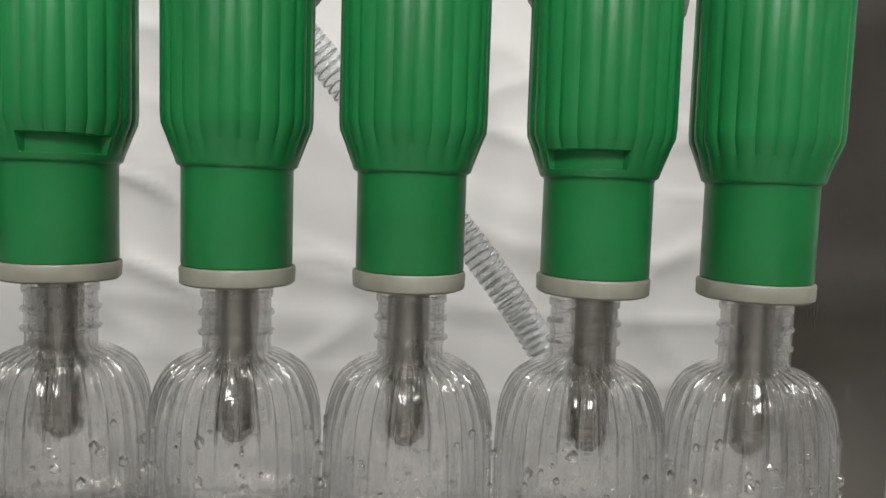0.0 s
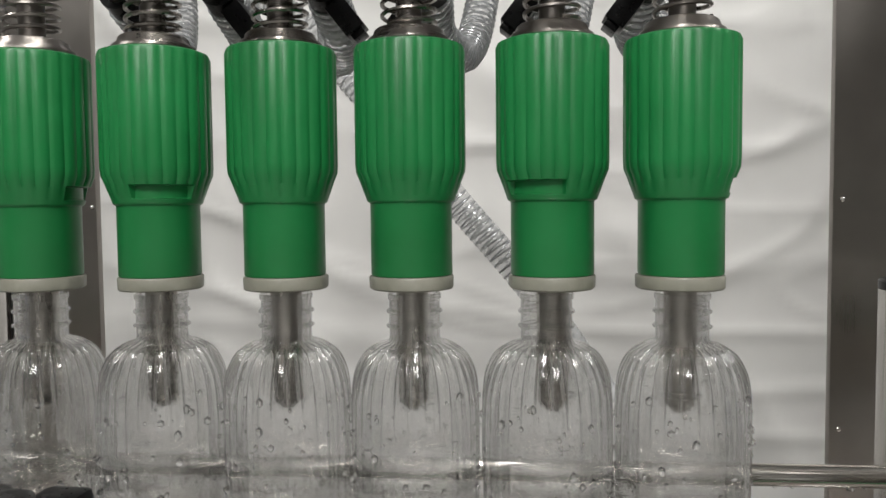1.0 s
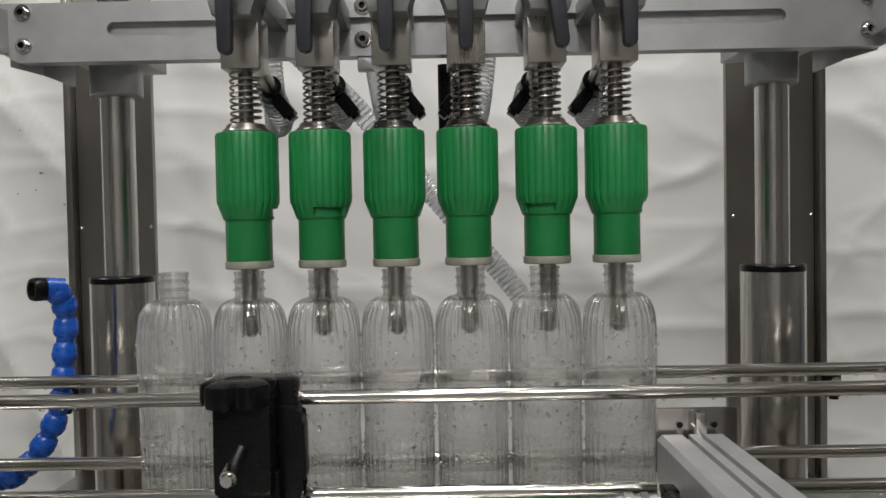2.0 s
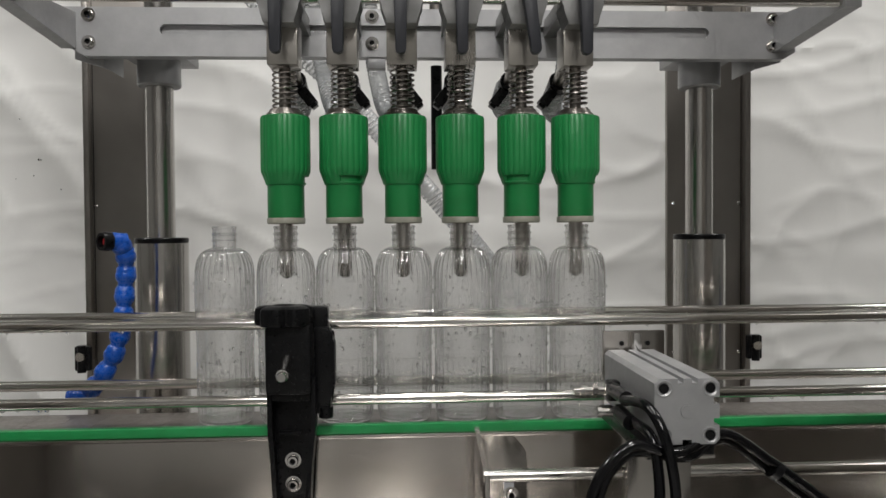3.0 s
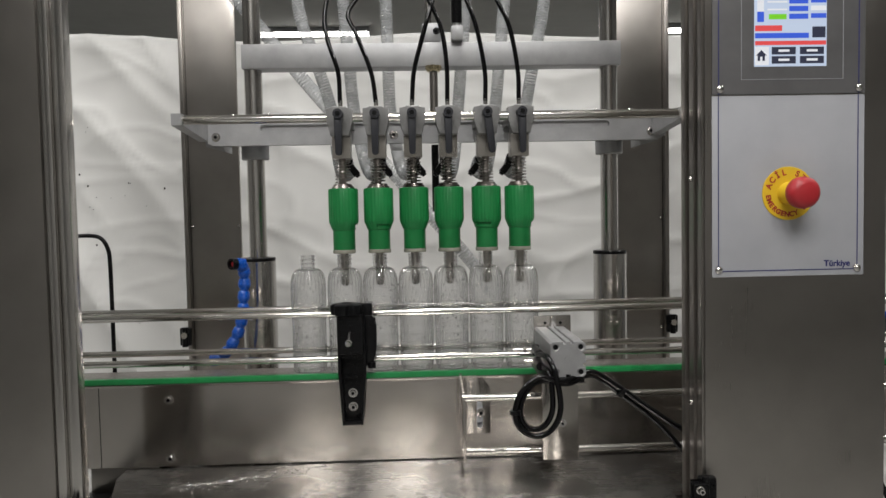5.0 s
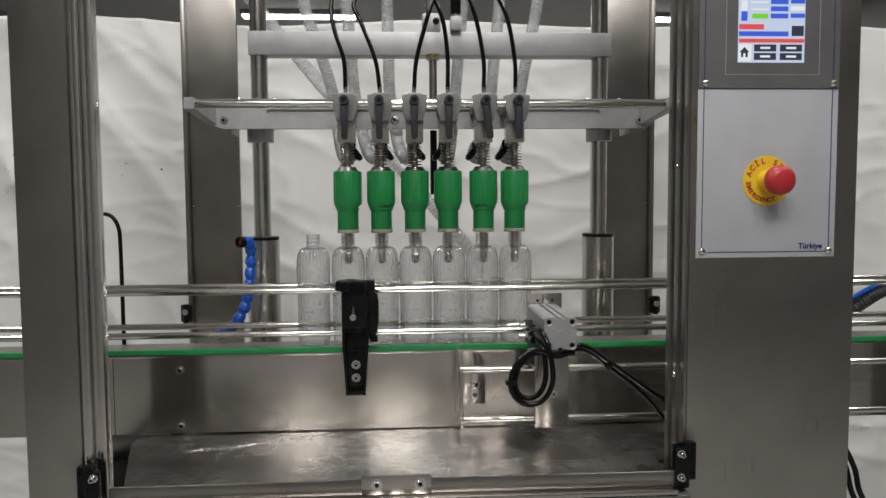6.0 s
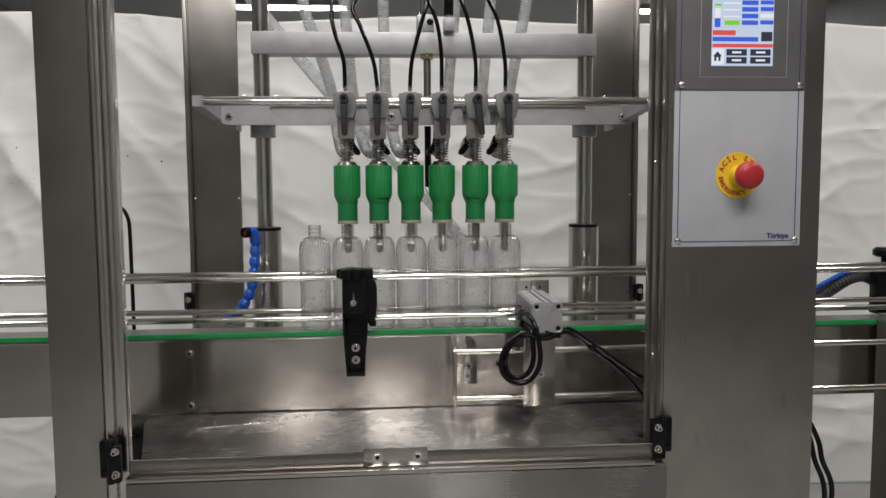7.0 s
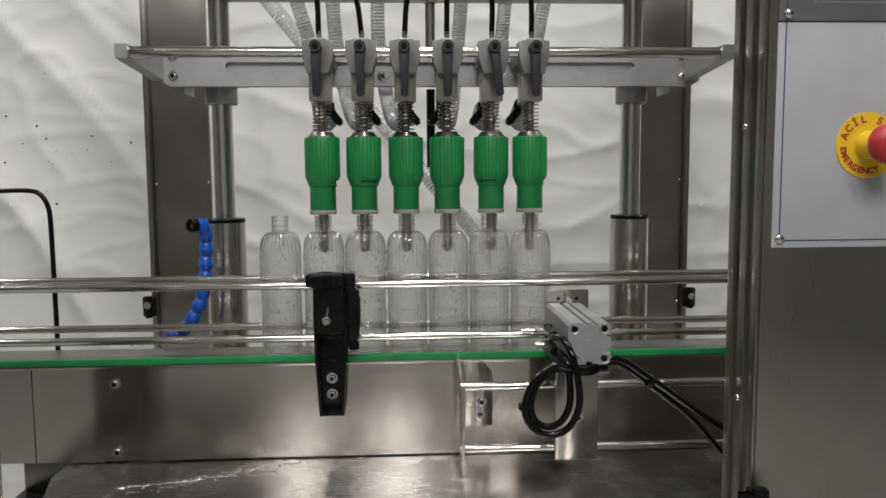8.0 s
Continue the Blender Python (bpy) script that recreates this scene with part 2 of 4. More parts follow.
def thing(name, x, y, z, label, category, group="", kind="", shift=0.0):
    """An Empty at a thing's base, moved sideways by shift together with its parts."""
    ob = new(name)
    ob.empty_display_size = 0.02
    ob.matrix_basis = pose(x + shift, y, z)
    DRAWN[ob.name] = pose(x, y, z)
    return tagged(ob, label, category, group, kind)


def B():
    return bmesh.new()


def one_box(name, mat, parent, dims, bev=0.0, label=""):
    bm = B()
    box(bm, *dims, bev)
    return part(name, bm, mat, parent, label)


def one_rod(name, mat, parent, p0, p1, r, label="", seg=24):
    bm = B()
    rod(bm, p0, p1, r, seg=seg)
    return part(name, bm, mat, parent, label)


def cap_screw(parent, x, y, z, r=0.006, name="screw", axis="y", depth=0.005, mat=None):
    """Socket-head screw: a rim, a hexagonal recess and a washer, facing -y (or +-x)."""
    bm = B()
    spin(bm, [(r * 1.45, 0), (r * 1.45, 0.0012), (r, 0.0013), (r, depth), (r * 0.92, depth + 0.0006), (r * 0.56, depth + 0.0006), (r * 0.5, depth - 0.003), (0.00001, depth - 0.003)], 18)
    rot = {"y": pose(0, 0, 0, 90), "-x": pose(0, 0, 0, 0, -90), "x": pose(0, 0, 0, 0, 90), "z": pose(0, 0, 0)}[axis]
    bmesh.ops.transform(bm, matrix=Matrix.Translation((x, y, z)) @ rot, verts=bm.verts[:])
    ob = part(name, bm, mat or CHROME, parent)
    # recess faces turn black: shade inside the socket, put in as colour
    ob.data.materials.append(BLACK)
    way = (rot @ Vector((0, 0, 1))).normalized()
    for p in ob.data.polygons:
        c = parent_world(ob) @ p.center - Vector((x, y, z))
        if (c - way * c.dot(way)).length < r * 0.555:
            p.material_index = 1
    return ob


def dome_screw(parent, x, y, z, r=0.005, axis="y", name="screw"):
    bm = B()
    spin(bm, [(r, 0), (r, r * 0.3), (r * 0.85, r * 0.6), (r * 0.5, r * 0.8), (0.00001, r * 0.85)], 14)
    rot = {"y": pose(0, 0, 0, 90), "-x": pose(0, 0, 0, 0, -90), "x": pose(0, 0, 0, 0, 90), "z": pose(0, 0, 0)}[axis]
    bmesh.ops.transform(bm, matrix=Matrix.Translation((x, y, z)) @ rot, verts=bm.verts[:])
    return part(name, bm, CHROME, parent)


# ---------------- setting ----------------
def slab(name, mat, dims, label, category):
    return tagged(one_box(name, mat, None, dims), label, category, kind="structure")


X0, X1, Y0, Y1, ZC = -4.0, 5.0, -4.5, 9.0, 3.2
slab("floor", FLOOR, (X0, X1, Y0, Y1, -0.1, 0.0), "grey concrete workshop floor", "floor")
slab("ceiling", CEIL, (X0, X1, Y0, Y1, ZC, ZC + 0.1), "plain pale workshop ceiling", "ceiling")
slab("wall_north", PALEWALL, (X0, X1, Y1, Y1 + 0.15, 0, ZC), "pale painted workshop wall", "wall")
slab("wall_south", WALL, (X0, X1, Y0 - 0.15, Y0, 0, ZC), "grey painted workshop wall", "wall")
slab("wall_west", WALL, (X0 - 0.15, X0, Y0, Y1, 0, ZC), "grey painted workshop wall", "wall")
slab("wall_east", WALL, (X1, X1 + 0.15, Y0, Y1, 0, ZC), "grey painted workshop wall", "wall")

# ceiling strip lamps
for lx, ly, along in LAMPS:
    lt = thing("ceiling_lamp", lx, ly, ZC, "white strip lamp with a glowing diffuser on the ceiling", "ceiling lamp", "ceiling strip lamps")
    bm = B()
    hx, hy = (0.1, 0.62) if along else (0.62, 0.1)
    box(bm, lx - hx, lx + hx, ly - hy, ly + hy, ZC - 0.05, ZC, 0.008)
    part("housing", bm, WHITEPLATE, lt)
    bm = B()
    box(bm, lx - hx + 0.015, lx + hx - 0.015, ly - hy + 0.015, ly + hy - 0.015, ZC - 0.066, ZC - 0.05, 0.006)
    part("diffuser", bm, LAMPGLOW, lt, "glowing white diffuser")


# white sheet hung behind the machine
def sheet_y(x, z):
    warp = noise.noise(Vector((x * 0.8, z * 0.8, 3.1))) * 0.6
    fine = noise.noise(Vector((x * 2.5, z * 2.5, 7.7))) * 0.4
    fold = 0.016 * noise.noise(Vector((x * 0.9 + 0.8 * z, z * 1.3 - 0.5 * x + warp, 5.0)))
    # long soft folds that run down from the upper right
    d = 0.85 * x + 0.62 * z + 0.15 * warp
    side = min(1.0, max(0.0, (-0.25 - x) / 0.5))
    r1 = 1 - abs(noise.noise(Vector((d * 2.6 + fine * 0.3, (0.62 * x - 0.85 * z) * 0.35, 1.7))))
    fold += (0.010 + 0.026 * side) * r1 ** 5
    # thin, nearly level creases
    r2 = 1 - abs(noise.noise(Vector((x * 1.1 - z * 0.4, z * 6.5 + 0.5 * math.sin(x * 2.0) + warp + fine, 9.2))))
    fold += 0.0085 * r2 ** 8 * (1 - 0.5 * side)
    r3 = 1 - abs(noise.noise(Vector((x * 2.6 + z * 2.4, z * 3.4 - x * 2.2 + fine, 4.4))))
    fold += 0.008 * r3 ** 10
    r4 = 1 - abs(noise.noise(Vector((x * 3.0 - z * 1.5 + fine, z * 8.0 + x * 1.2 + warp * 2, 6.6))))
    fold += 0.0042 * r4 ** 10
    fold += 0.0028 * noise.noise(Vector((x * 4.0 + z, z * 6.0 + warp * 3, 2.2)))
    return 1.25 - fold


def hung_sheet():
    bm = B()
    nx, nz = 420, 150
    w, h = 6.4, 1.80
    grid = []
    for j in range(nz + 1):
        row = []
        for i in range(nx + 1):
            x, z = -3.0 + w * i / nx, h * j / nz
            top = 0.012 * math.sin(x * 5.0) * (z / h) ** 6
            row.append(bm.verts.new((x, sheet_y(x, z), z + top)))
        grid.append(row)
    for j in range(nz):
        for i in range(nx):
            bm.faces.new((grid[j][i], grid[j][i + 1], grid[j + 1][i + 1], grid[j + 1][i]))
    ob = part("tarpaulin_sheet", bm, SHEET)
    ob.data.shade_smooth()
    sol = ob.modifiers.new("thickness", "SOLIDIFY")
    sol.thickness = 0.002
    return tagged(ob, "creased white tarpaulin hung as a screen behind the machine", "tarpaulin")


hung_sheet()

# ---------------- conveyor ----------------
BELT_Z = 0.902
conv = thing("conveyor", 0.24, 0, 0, "long stainless steel conveyor with a flat-top chain and green guide strip", "conveyor")
XA, XB = -1.9, 2.3
bm = B()
box(bm, XA, XB, -0.048, -0.046, 0.7475, 0.8945, 0.0)
box(bm, XA, XB, -0.056, -0.046, 0.8945, 0.8988, 0.0015)
part("side_plate", bm, STEEL_H, conv, "brushed steel front plate with a folded top edge")
bm = B()
box(bm, XA, XB, 0.050, 0.054, 0.752, 0.898, 0.0008)
part("side_plate", bm, STEEL_H, conv)
bm = B()
box(bm, XA, XB, -0.054, -0.0425, 0.8992, 0.9088, 0.001)
part("guide_strip", bm, GREENSTRIP, conv, "green plastic guide strip")
bm = B()
box(bm, XA, XB, -0.042, 0.049, 0.80, 0.894)
part("bed", bm, BELT, conv)
bm = B()
box(bm, -0.01895, 0.01895, -0.0415, 0.0485, 0.8945, BELT_Z, 0.0002, 1)
PLATE = finish(bm, "chain_plate", BELT)
for i in range(109):
    ob = new("chain_plate", PLATE)
    ob.parent = conv
    ob.matrix_basis = parent_world(conv).inverted() @ pose(XA + 0.02 + 0.0381 * i, 0, 0)
# seam between two front plates
one_box("seam", BLACK, conv, (-0.3750, -0.3742, -0.0488, -0.0478, 0.7475, 0.8945))
for zz in (0.869, 0.762):
    cap_screw(conv, -0.251, -0.048, zz, 0.0062)

# guide rails beside the bottles
def rail(y, z, x0, x1, label):
    bm = B()
    rod(bm, (x0, y, z), (x1, y, z), 0.0062, seg=20)
    return tagged(part("guide_rail", bm, POLISHED), label, "guide rail", "guide rails")


rail(-0.045, 1.017, XA, XB, "polished steel guide rail before the bottles")
rail(0.045, 1.016, XA, XB, "polished steel guide rail behind the bottles")
rail(-0.045, 0.935, XA, XB, "polished steel lower guide rail before the bottles")
rail(0.045, 0.937, XA, XB, "polished steel lower guide rail behind the bottles")


# ---------------- bottles ----------------
PITCH = 0.066
SEG = 360


def bottle_mesh():
    zt = 0.216
    def rib(a, r, z):
        k = 0.0
        ridge = max(0.0, math.cos(a * 30)) ** 1.6
        if 0.085 < z < 0.1925:
            u = min(1.0, max(0.0, z - 0.150) / 0.028)
            k = (0.00025 + 0.0022 * u ** 1.4) * min(1.0, (0.1925 - z) / 0.006, (z - 0.085) / 0.01)
        elif 0.010 < z < 0.071:
            k = 0.0008 * min(1, (0.071 - z) / 0.003, (z - 0.010) / 0.006)
        return abs(r) + k * (ridge - 0.2)
    outer = [(0.0001, 0.004), (0.016, 0.002), (0.0235, 0.0), (0.0275, 0.0015), (0.0300, 0.006), (0.0305, 0.012), (0.0306, 0.030), (0.0307, 0.055), (0.0308, 0.067), (0.0308, 0.0705), (0.0316, 0.0725), (0.0317, 0.0740), (0.0310, 0.0765),
             (0.0314, 0.095), (0.0320, 0.12), (0.0325, 0.140), (0.0324, 0.148), (0.0322, 0.154), (0.0319, 0.159), (0.0314, 0.164), (0.0308, 0.1685), (0.0301, 0.1725), (0.0292, 0.176), (0.0281, 0.1792), (0.0268, 0.182), (0.0253, 0.1846), (0.0236, 0.1868), (0.0217, 0.1887), (0.0197, 0.1903), (0.0178, 0.1914), (0.0158, 0.1921), (0.0140, 0.1927), (0.0130, 0.1935),
             (0.0127, 0.1950), (0.0127, 0.1988), (0.0140, 0.1995), (0.0143, 0.2003), (0.0129, 0.2013), (0.0128, 0.2048), (0.0129, 0.2058), (0.0141, 0.2068), (0.0140, 0.2077), (0.0128, 0.2088),
             (0.0127, 0.2128), (0.0134, 0.2134), (0.0135, 0.2155), (0.0131, zt)]
    inner = [(0.0112, zt), (0.0110, 0.2145), (0.0112, 0.2), (0.0113, 0.1935), (0.0130, 0.1905)]
    for r, z in reversed([p for p in outer if 0.004 < p[1] < 0.1895]):
        inner.append((r - 0.0004, z))
    inner += [(0.022, 0.0035), (0.012, 0.0050), (0.0001, 0.0062)]
    bm = B()
    spin(bm, outer + inner, SEG, shape=rib)
    for v in bm.verts:
        v.co.z *= 1.0165
    return finish(bm, "bottle", PET)


def droplets_mesh(seed):
    rnd = random.Random(seed)
    bm = B()
    for _ in range(270):
        z = rnd.uniform(0.03, 0.172)
        r = 0.0306 + 0.0020 * min(1, max(0, z - 0.02) / 0.12) if z < 0.152 else 0.0327 - (z - 0.150) ** 2 * 4.5
        a = rnd.uniform(0, 2 * math.pi)
        s = rnd.choice((0.0006, 0.0007, 0.0009, 0.0011, 0.0014, 0.0020))
        m = Matrix.Translation((r * math.cos(a), r * math.sin(a), z)) @ Matrix.Diagonal((s, s, s * rnd.uniform(1.0, 1.4), 1))
        bmesh.ops.create_icosphere(bm, subdivisions=1, radius=1.0, matrix=m)
    return finish(bm, "droplets", WATER)


BOTTLE = bottle_mesh()
DROPS = [droplets_mesh(s) for s in range(3)]
for k in range(7):
    lab = "clear empty plastic bottle with fluted shoulder under a filling nozzle" if k else "clear empty plastic bottle waiting beside the filling nozzles"
    bt = thing("bottle", k * PITCH - (0.002 if k == 0 else 0), 0, BELT_Z, lab, "bottle", "bottles on the conveyor")
    bt.matrix_basis = pose(k * PITCH - (0.002 if k == 0 else 0), 0, BELT_Z, 0, 0, 23 * k)
    ob = new("body", BOTTLE)
    ob.parent = bt
    ob = new("condensation", DROPS[k % 3])
    ob.parent = bt
    tagged(ob, "small water drops", kind="stuff")


# ---------------- filling heads ----------------
def helix(r, z0, z1, turns, n=26, phase=0.0):
    m = int(turns * n)
    return [Vector((r * math.cos(phase + 2 * math.pi * i / n), r * math.sin(phase + 2 * math.pi * i / n), z0 + (z1 - z0) * (i / m))) for i in range(m + 1)]


def moved(bm, m):
    bmesh.ops.transform(bm, matrix=m, verts=bm.verts[:])


def filling_head(k, notch, lever_tilt, gx=0.0):
    x = k * PITCH + gx
    h = thing("filling_head", x, 0, 1.062, "filling head with green sleeve, spring and steel nozzle in a bottle", "filling nozzle", "filling heads")
    at = pose(x, 0, 0)
    # nozzle
    bm = B()
    spin(bm, [(0.0001, 1.0625), (0.0030, 1.0627), (0.0072, 1.0668), (0.0079, 1.0685), (0.0079, 1.0700), (0.0073, 1.0703), (0.0073, 1.0712), (0.0079, 1.0715), (0.0079, 1.0728), (0.0074, 1.0731), (0.0074, 1.0738), (0.0079, 1.0742), (0.0080, 1.128)], 32)
    part("nozzle", bm, MACHINED, h, "turned steel nozzle with grooves", at=at)
    # gasket, slightly ragged
    rnd = random.Random(k)
    ph = rnd.uniform(0, 6)
    bm = B()
    spin(bm, [(0.0085, 1.1238), (0.0202, 1.1238), (0.0211, 1.1246), (0.0213, 1.1298), (0.0208, 1.1306), (0.0085, 1.1306)], 48, shape=lambda a, r, z: r + (0.0003 * math.sin(3 * a + ph) + 0.0002 * math.sin(11 * a + ph * 2) if r > 0.01 else 0))
    part("gasket", bm, GASKET, h, "milky silicone gasket", at=at @ pose(0, 0, 0, 0, 0, 40 * k))
    # green sleeve
    def sleeve(a, r, z):
        if r > 0.0235 and 1.176 < z < 1.243:
            r += 0.0009 * (abs(math.sin(a * 12)) ** 0.5 - 0.7)
        da = (a - notch + math.pi) % (2 * math.pi) - math.pi
        if abs(da) < 0.62 and 1.1702 < z < 1.1768:
            r = min(r, 0.0212)
        return r
    bm = B()
    spin(bm, [(0.0085, 1.1308), (0.0200, 1.1308), (0.0204, 1.1316), (0.0204, 1.1660), (0.0206, 1.1668), (0.0218, 1.1675), (0.0221, 1.1682), (0.0226, 1.1698), (0.0228, 1.1703), (0.0248, 1.1764), (0.0250, 1.1770), (0.0270, 1.1820), (0.0273, 1.1860), (0.0273, 1.2410), (0.0266, 1.2432), (0.0245, 1.2440), (0.0085, 1.2440)], 144, shape=sleeve)
    part("sleeve", bm, GREEN, h, "green fluted plastic sleeve", at=at)
    # flange, spring and shaft
    bm = B()
    spin(bm, [(0.0066, 1.2441), (0.0205, 1.2441), (0.0212, 1.2450), (0.0205, 1.2468), (0.0180, 1.2486), (0.0172, 1.2510), (0.0160, 1.2520), (0.0066, 1.2520)], 40)
    part("flange", bm, DARKSTEEL, h, at=at)
    bm = B()
    spin(bm, [(0.0065, 1.2500), (0.0065, 1.300)], 24)
    part("shaft", bm, DARKSTEEL, h, at=at)
    bm = B()
    sweep(bm, helix(0.0132, 1.2535, 1.2968, 7.6, 22, phase=k), 0.00110, 6)
    part("spring", bm, DARKSTEEL, h, "coiled steel spring", at=at)
    # block and clamp
    bm = B()
    box(bm, -0.0168, 0.0168, -0.018, 0.020, 1.2985, 1.345, 0.0012)
    part("block", bm, MACHINED, h, "square machined steel block", at=at)
    bm = B()
    prism(bm, [(-0.0168, 1.338), (0.0168, 1.338), (0.0190, 1.352), (0.0232, 1.360), (0.0232, 1.3865), (0.0120, 1.3865), (0.0120, 1.390), (-0.0120, 1.390), (-0.0120, 1.3865), (-0.0232, 1.3865), (-0.0232, 1.360), (-0.0190, 1.352)], -0.041, -0.006, 0.0012)
    box(bm, -0.0150, 0.0150, -0.006, 0.130, 1.362, 1.3835, 0.001)
    part("clamp", bm, CAST, h, "cast aluminium clamp", at=at)
    # lever
    lev = B()
    prism(lev, [(-0.0062, 1.380), (-0.0072, 1.372), (-0.0058, 1.306), (-0.0045, 1.3025), (0.0000, 1.3010), (0.0045, 1.3025), (0.0058, 1.306), (0.0072, 1.372), (0.0062, 1.380), (0.0, 1.3835)], -0.062, -0.052, 0.0014)
    rod(lev, (0, -0.066, 1.3745), (0, -0.0405, 1.3745), 0.0088, seg=24)
    piv = Matrix.Translation((-0.001, 0, 1.3745)) @ Matrix.Rotation(radians(lever_tilt), 4, "Y") @ Matrix.Translation((0, 0, -1.3745))
    moved(lev, piv)
    lv = part("lever", lev, LEVER, h, "dark grey clamping lever", at=at)
    bm = B()
    rod(bm, (-0.001, -0.0675, 1.3745), (-0.001, -0.065, 1.3745), 0.0045, seg=12)
    part("lever_screw", bm, BLACK, lv, at=at)
    # hose spigot to the rear with its clip
    bm = B()
    sweep(bm, [Vector((0, 0.018, 1.322)), Vector((0, 0.05, 1.313)), Vector((0, 0.098, 1.300))], 0.0080, 16)
    part("spigot", bm, MACHINED, h, at=at)
    bm = B()
    rod(bm, (0, 0.090, 1.3022), (0, 0.106, 1.2975), 0.0126, seg=24)
    wing = B()
    box(wing, -0.0068, 0.0068, 0.088, 0.108, 1.266, 1.2885, 0.0012)
    box(wing, -0.0045, 0.0045, 0.090, 0.106, 1.262, 1.2665, 0.0008)
    moved(wing, Matrix.Translation((0, 0.1, 1.2995)) @ Matrix.Rotation(radians(38 if k > 3 else -38), 4, "Y") @ Matrix.Translation((0, -0.1, -1.2995)))
    clip = part("hose_clip", bm, BLACK, h, "black hose clip", at=at)
    part("clip_wing", wing, BLACK, clip, at=at)
    # air fitting on top
    bm = B()
    rod(bm, (0, -0.012, 1.388), (0, -0.012, 1.404), 0.0042, seg=16)
    rod(bm, (0, -0.012, 1.388), (0, -0.012, 1.393), 0.0060, seg=6)
    part("air_fitting", bm, CHROME, h, at=at)
    return h


for k, notch, tilt, gx in ((1, 0.15, 0, 0.001), (2, -1.05, 0, 0), (3, 2.2, 0, 0), (4, 1.6, 0, -0.001), (5, -2.0, -7, 0.003), (6, 0.1, -1, -0.001)):
    filling_head(k, notch, tilt, gx)

# ---------------- lifting frame ----------------
lift = thing("lifting_frame", 0.241, 0.14, 1.33, "aluminium lifting frame on two steel shafts carrying the filling heads", "lifting frame", shift=0.008)
bm = B()
S0, S1 = 1.3620, 1.3760
prism(bm, [(-0.205, 1.336), (0.687, 1.336), (0.7028, 1.345), (-0.2208, 1.345)], 0.112, 0.130)
box(bm, -0.2208, 0.7028, 0.112, 0.130, 1.345, S0)
box(bm, -0.233, 0.715, 0.112, 0.130, S1, 1.397)
for sgn, xe, xi in ((-1, -0.2208, -0.112), (1, 0.7028, 0.588)):
    # plate beyond the slot, with a rounded slot end
    rr = (S1 - S0) / 2
    arc = [(xi - sgn * rr + sgn * rr * math.cos(radians(q)), (S0 + S1) / 2 + rr * math.sin(radians(q))) for q in range(-90, 91, 15)]
    prism(bm, [(xe, S0)] + arc + [(xe, S1)], 0.112, 0.130)
box(bm, -0.112, 0.588, 0.1195, 0.130, S0, S1)
bmesh.ops.remove_doubles(bm, verts=bm.verts[:], dist=0.00002)
part("plate", bm, ALU, lift, "anodised aluminium cross plate")
bm = B()
rod(bm, (-0.240, -0.027, 1.371), (0.6985, -0.027, 1.371), 0.0082, seg=24)
part("front_rod", bm, POLISHED, lift, "polished steel clamping rod")
for s, xe in ((-1, -0.2305), (1, 0.690)):
    bm = B()
    # angled arm from the plate's end to the rod
    pts = [(xe - s * 0.016, 0.112), (xe + s * 0.002, 0.112), (xe + s * 0.009, -0.020), (xe + s * 0.009, -0.040), (xe - s * 0.009, -0.040), (xe - s * 0.009, -0.020)]
    lo = [bm.verts.new((a, b, 1.3605 if b < 0 else 1.345)) for a, b in pts]
    hi = [bm.verts.new((a, b, 1.3815 if b < 0 else 1.390)) for a, b in pts]
    fs = [bm.faces.new(lo), bm.faces.new(list(reversed(hi)))]
    for i in range(6):
        fs.append(bm.faces.new((lo[i], lo[(i + 1) % 6], hi[(i + 1) % 6], hi[i])))
    part("arm", bm, ALU, lift, "angled aluminium arm")
for xb in (-0.199, 0.672):
    for zb in (1.3530, 1.3870):
        cap_screw(lift, xb, 0.112, zb, 0.006)
SX = (-0.139, 0.6075)
SY = 0.195
for sx in SX:
    one_rod("guide_shaft", SHAFT, lift, (sx, SY, 1.10), (sx, SY, 1.95), 0.0183, "polished guide shaft", 40)
    bm = B()
    spin(bm, [(0.0184, 1.3128), (0.0270, 1.3128), (0.0285, 1.3145), (0.0285, 1.350), (0.0184, 1.350)], 40, at=(sx, SY, 0))
    part("collar", bm, ALU, lift, "aluminium bush")
    bm = B()
    box(bm, sx - 0.048, sx + 0.048, SY - 0.05, SY + 0.05, 1.392, 1.399, 0.0015)
    part("flange_plate", bm, ALU, lift)
for sx in SX:
    s = -1 if sx < 0.2 else 1
    bm = B()
    prism(bm, [(sx - 0.040, 1.348), (sx + 0.040, 1.348), (sx + 0.040, 1.391), (sx - 0.040, 1.391)], 0.131, 0.245, 0.001)
    part("bearing_block", bm, ALU, lift)
    bm = B()
    # gusset under the arm
    xa, xb = sx + s * 0.049, sx + s * 0.085
    vs = [bm.verts.new(p) for p in ((xa, 0.131, 1.326), (xb, 0.131, 1.336), (xb, 0.131, 1.390), (xa, 0.131, 1.390), (xa, 0.200, 1.326), (xb - s * 0.02, 0.200, 1.336), (xb - s * 0.02, 0.200, 1.390), (xa, 0.200, 1.390))]
    for q in ((0, 1, 2, 3), (4, 5, 6, 7), (0, 1, 5, 4), (1, 2, 6, 5), (2, 3, 7, 6), (3, 0, 4, 7)):
        bm.faces.new([vs[i] for i in q])
    part("gusset", bm, ALU, lift)
    for dx, dy in ((-0.036, -0.036), (0.036, -0.036), (-0.036, 0.036), (0.036, 0.036)):
        cap_screw(lift, sx + dx, SY + dy, 1.399, 0.0055, axis="z")
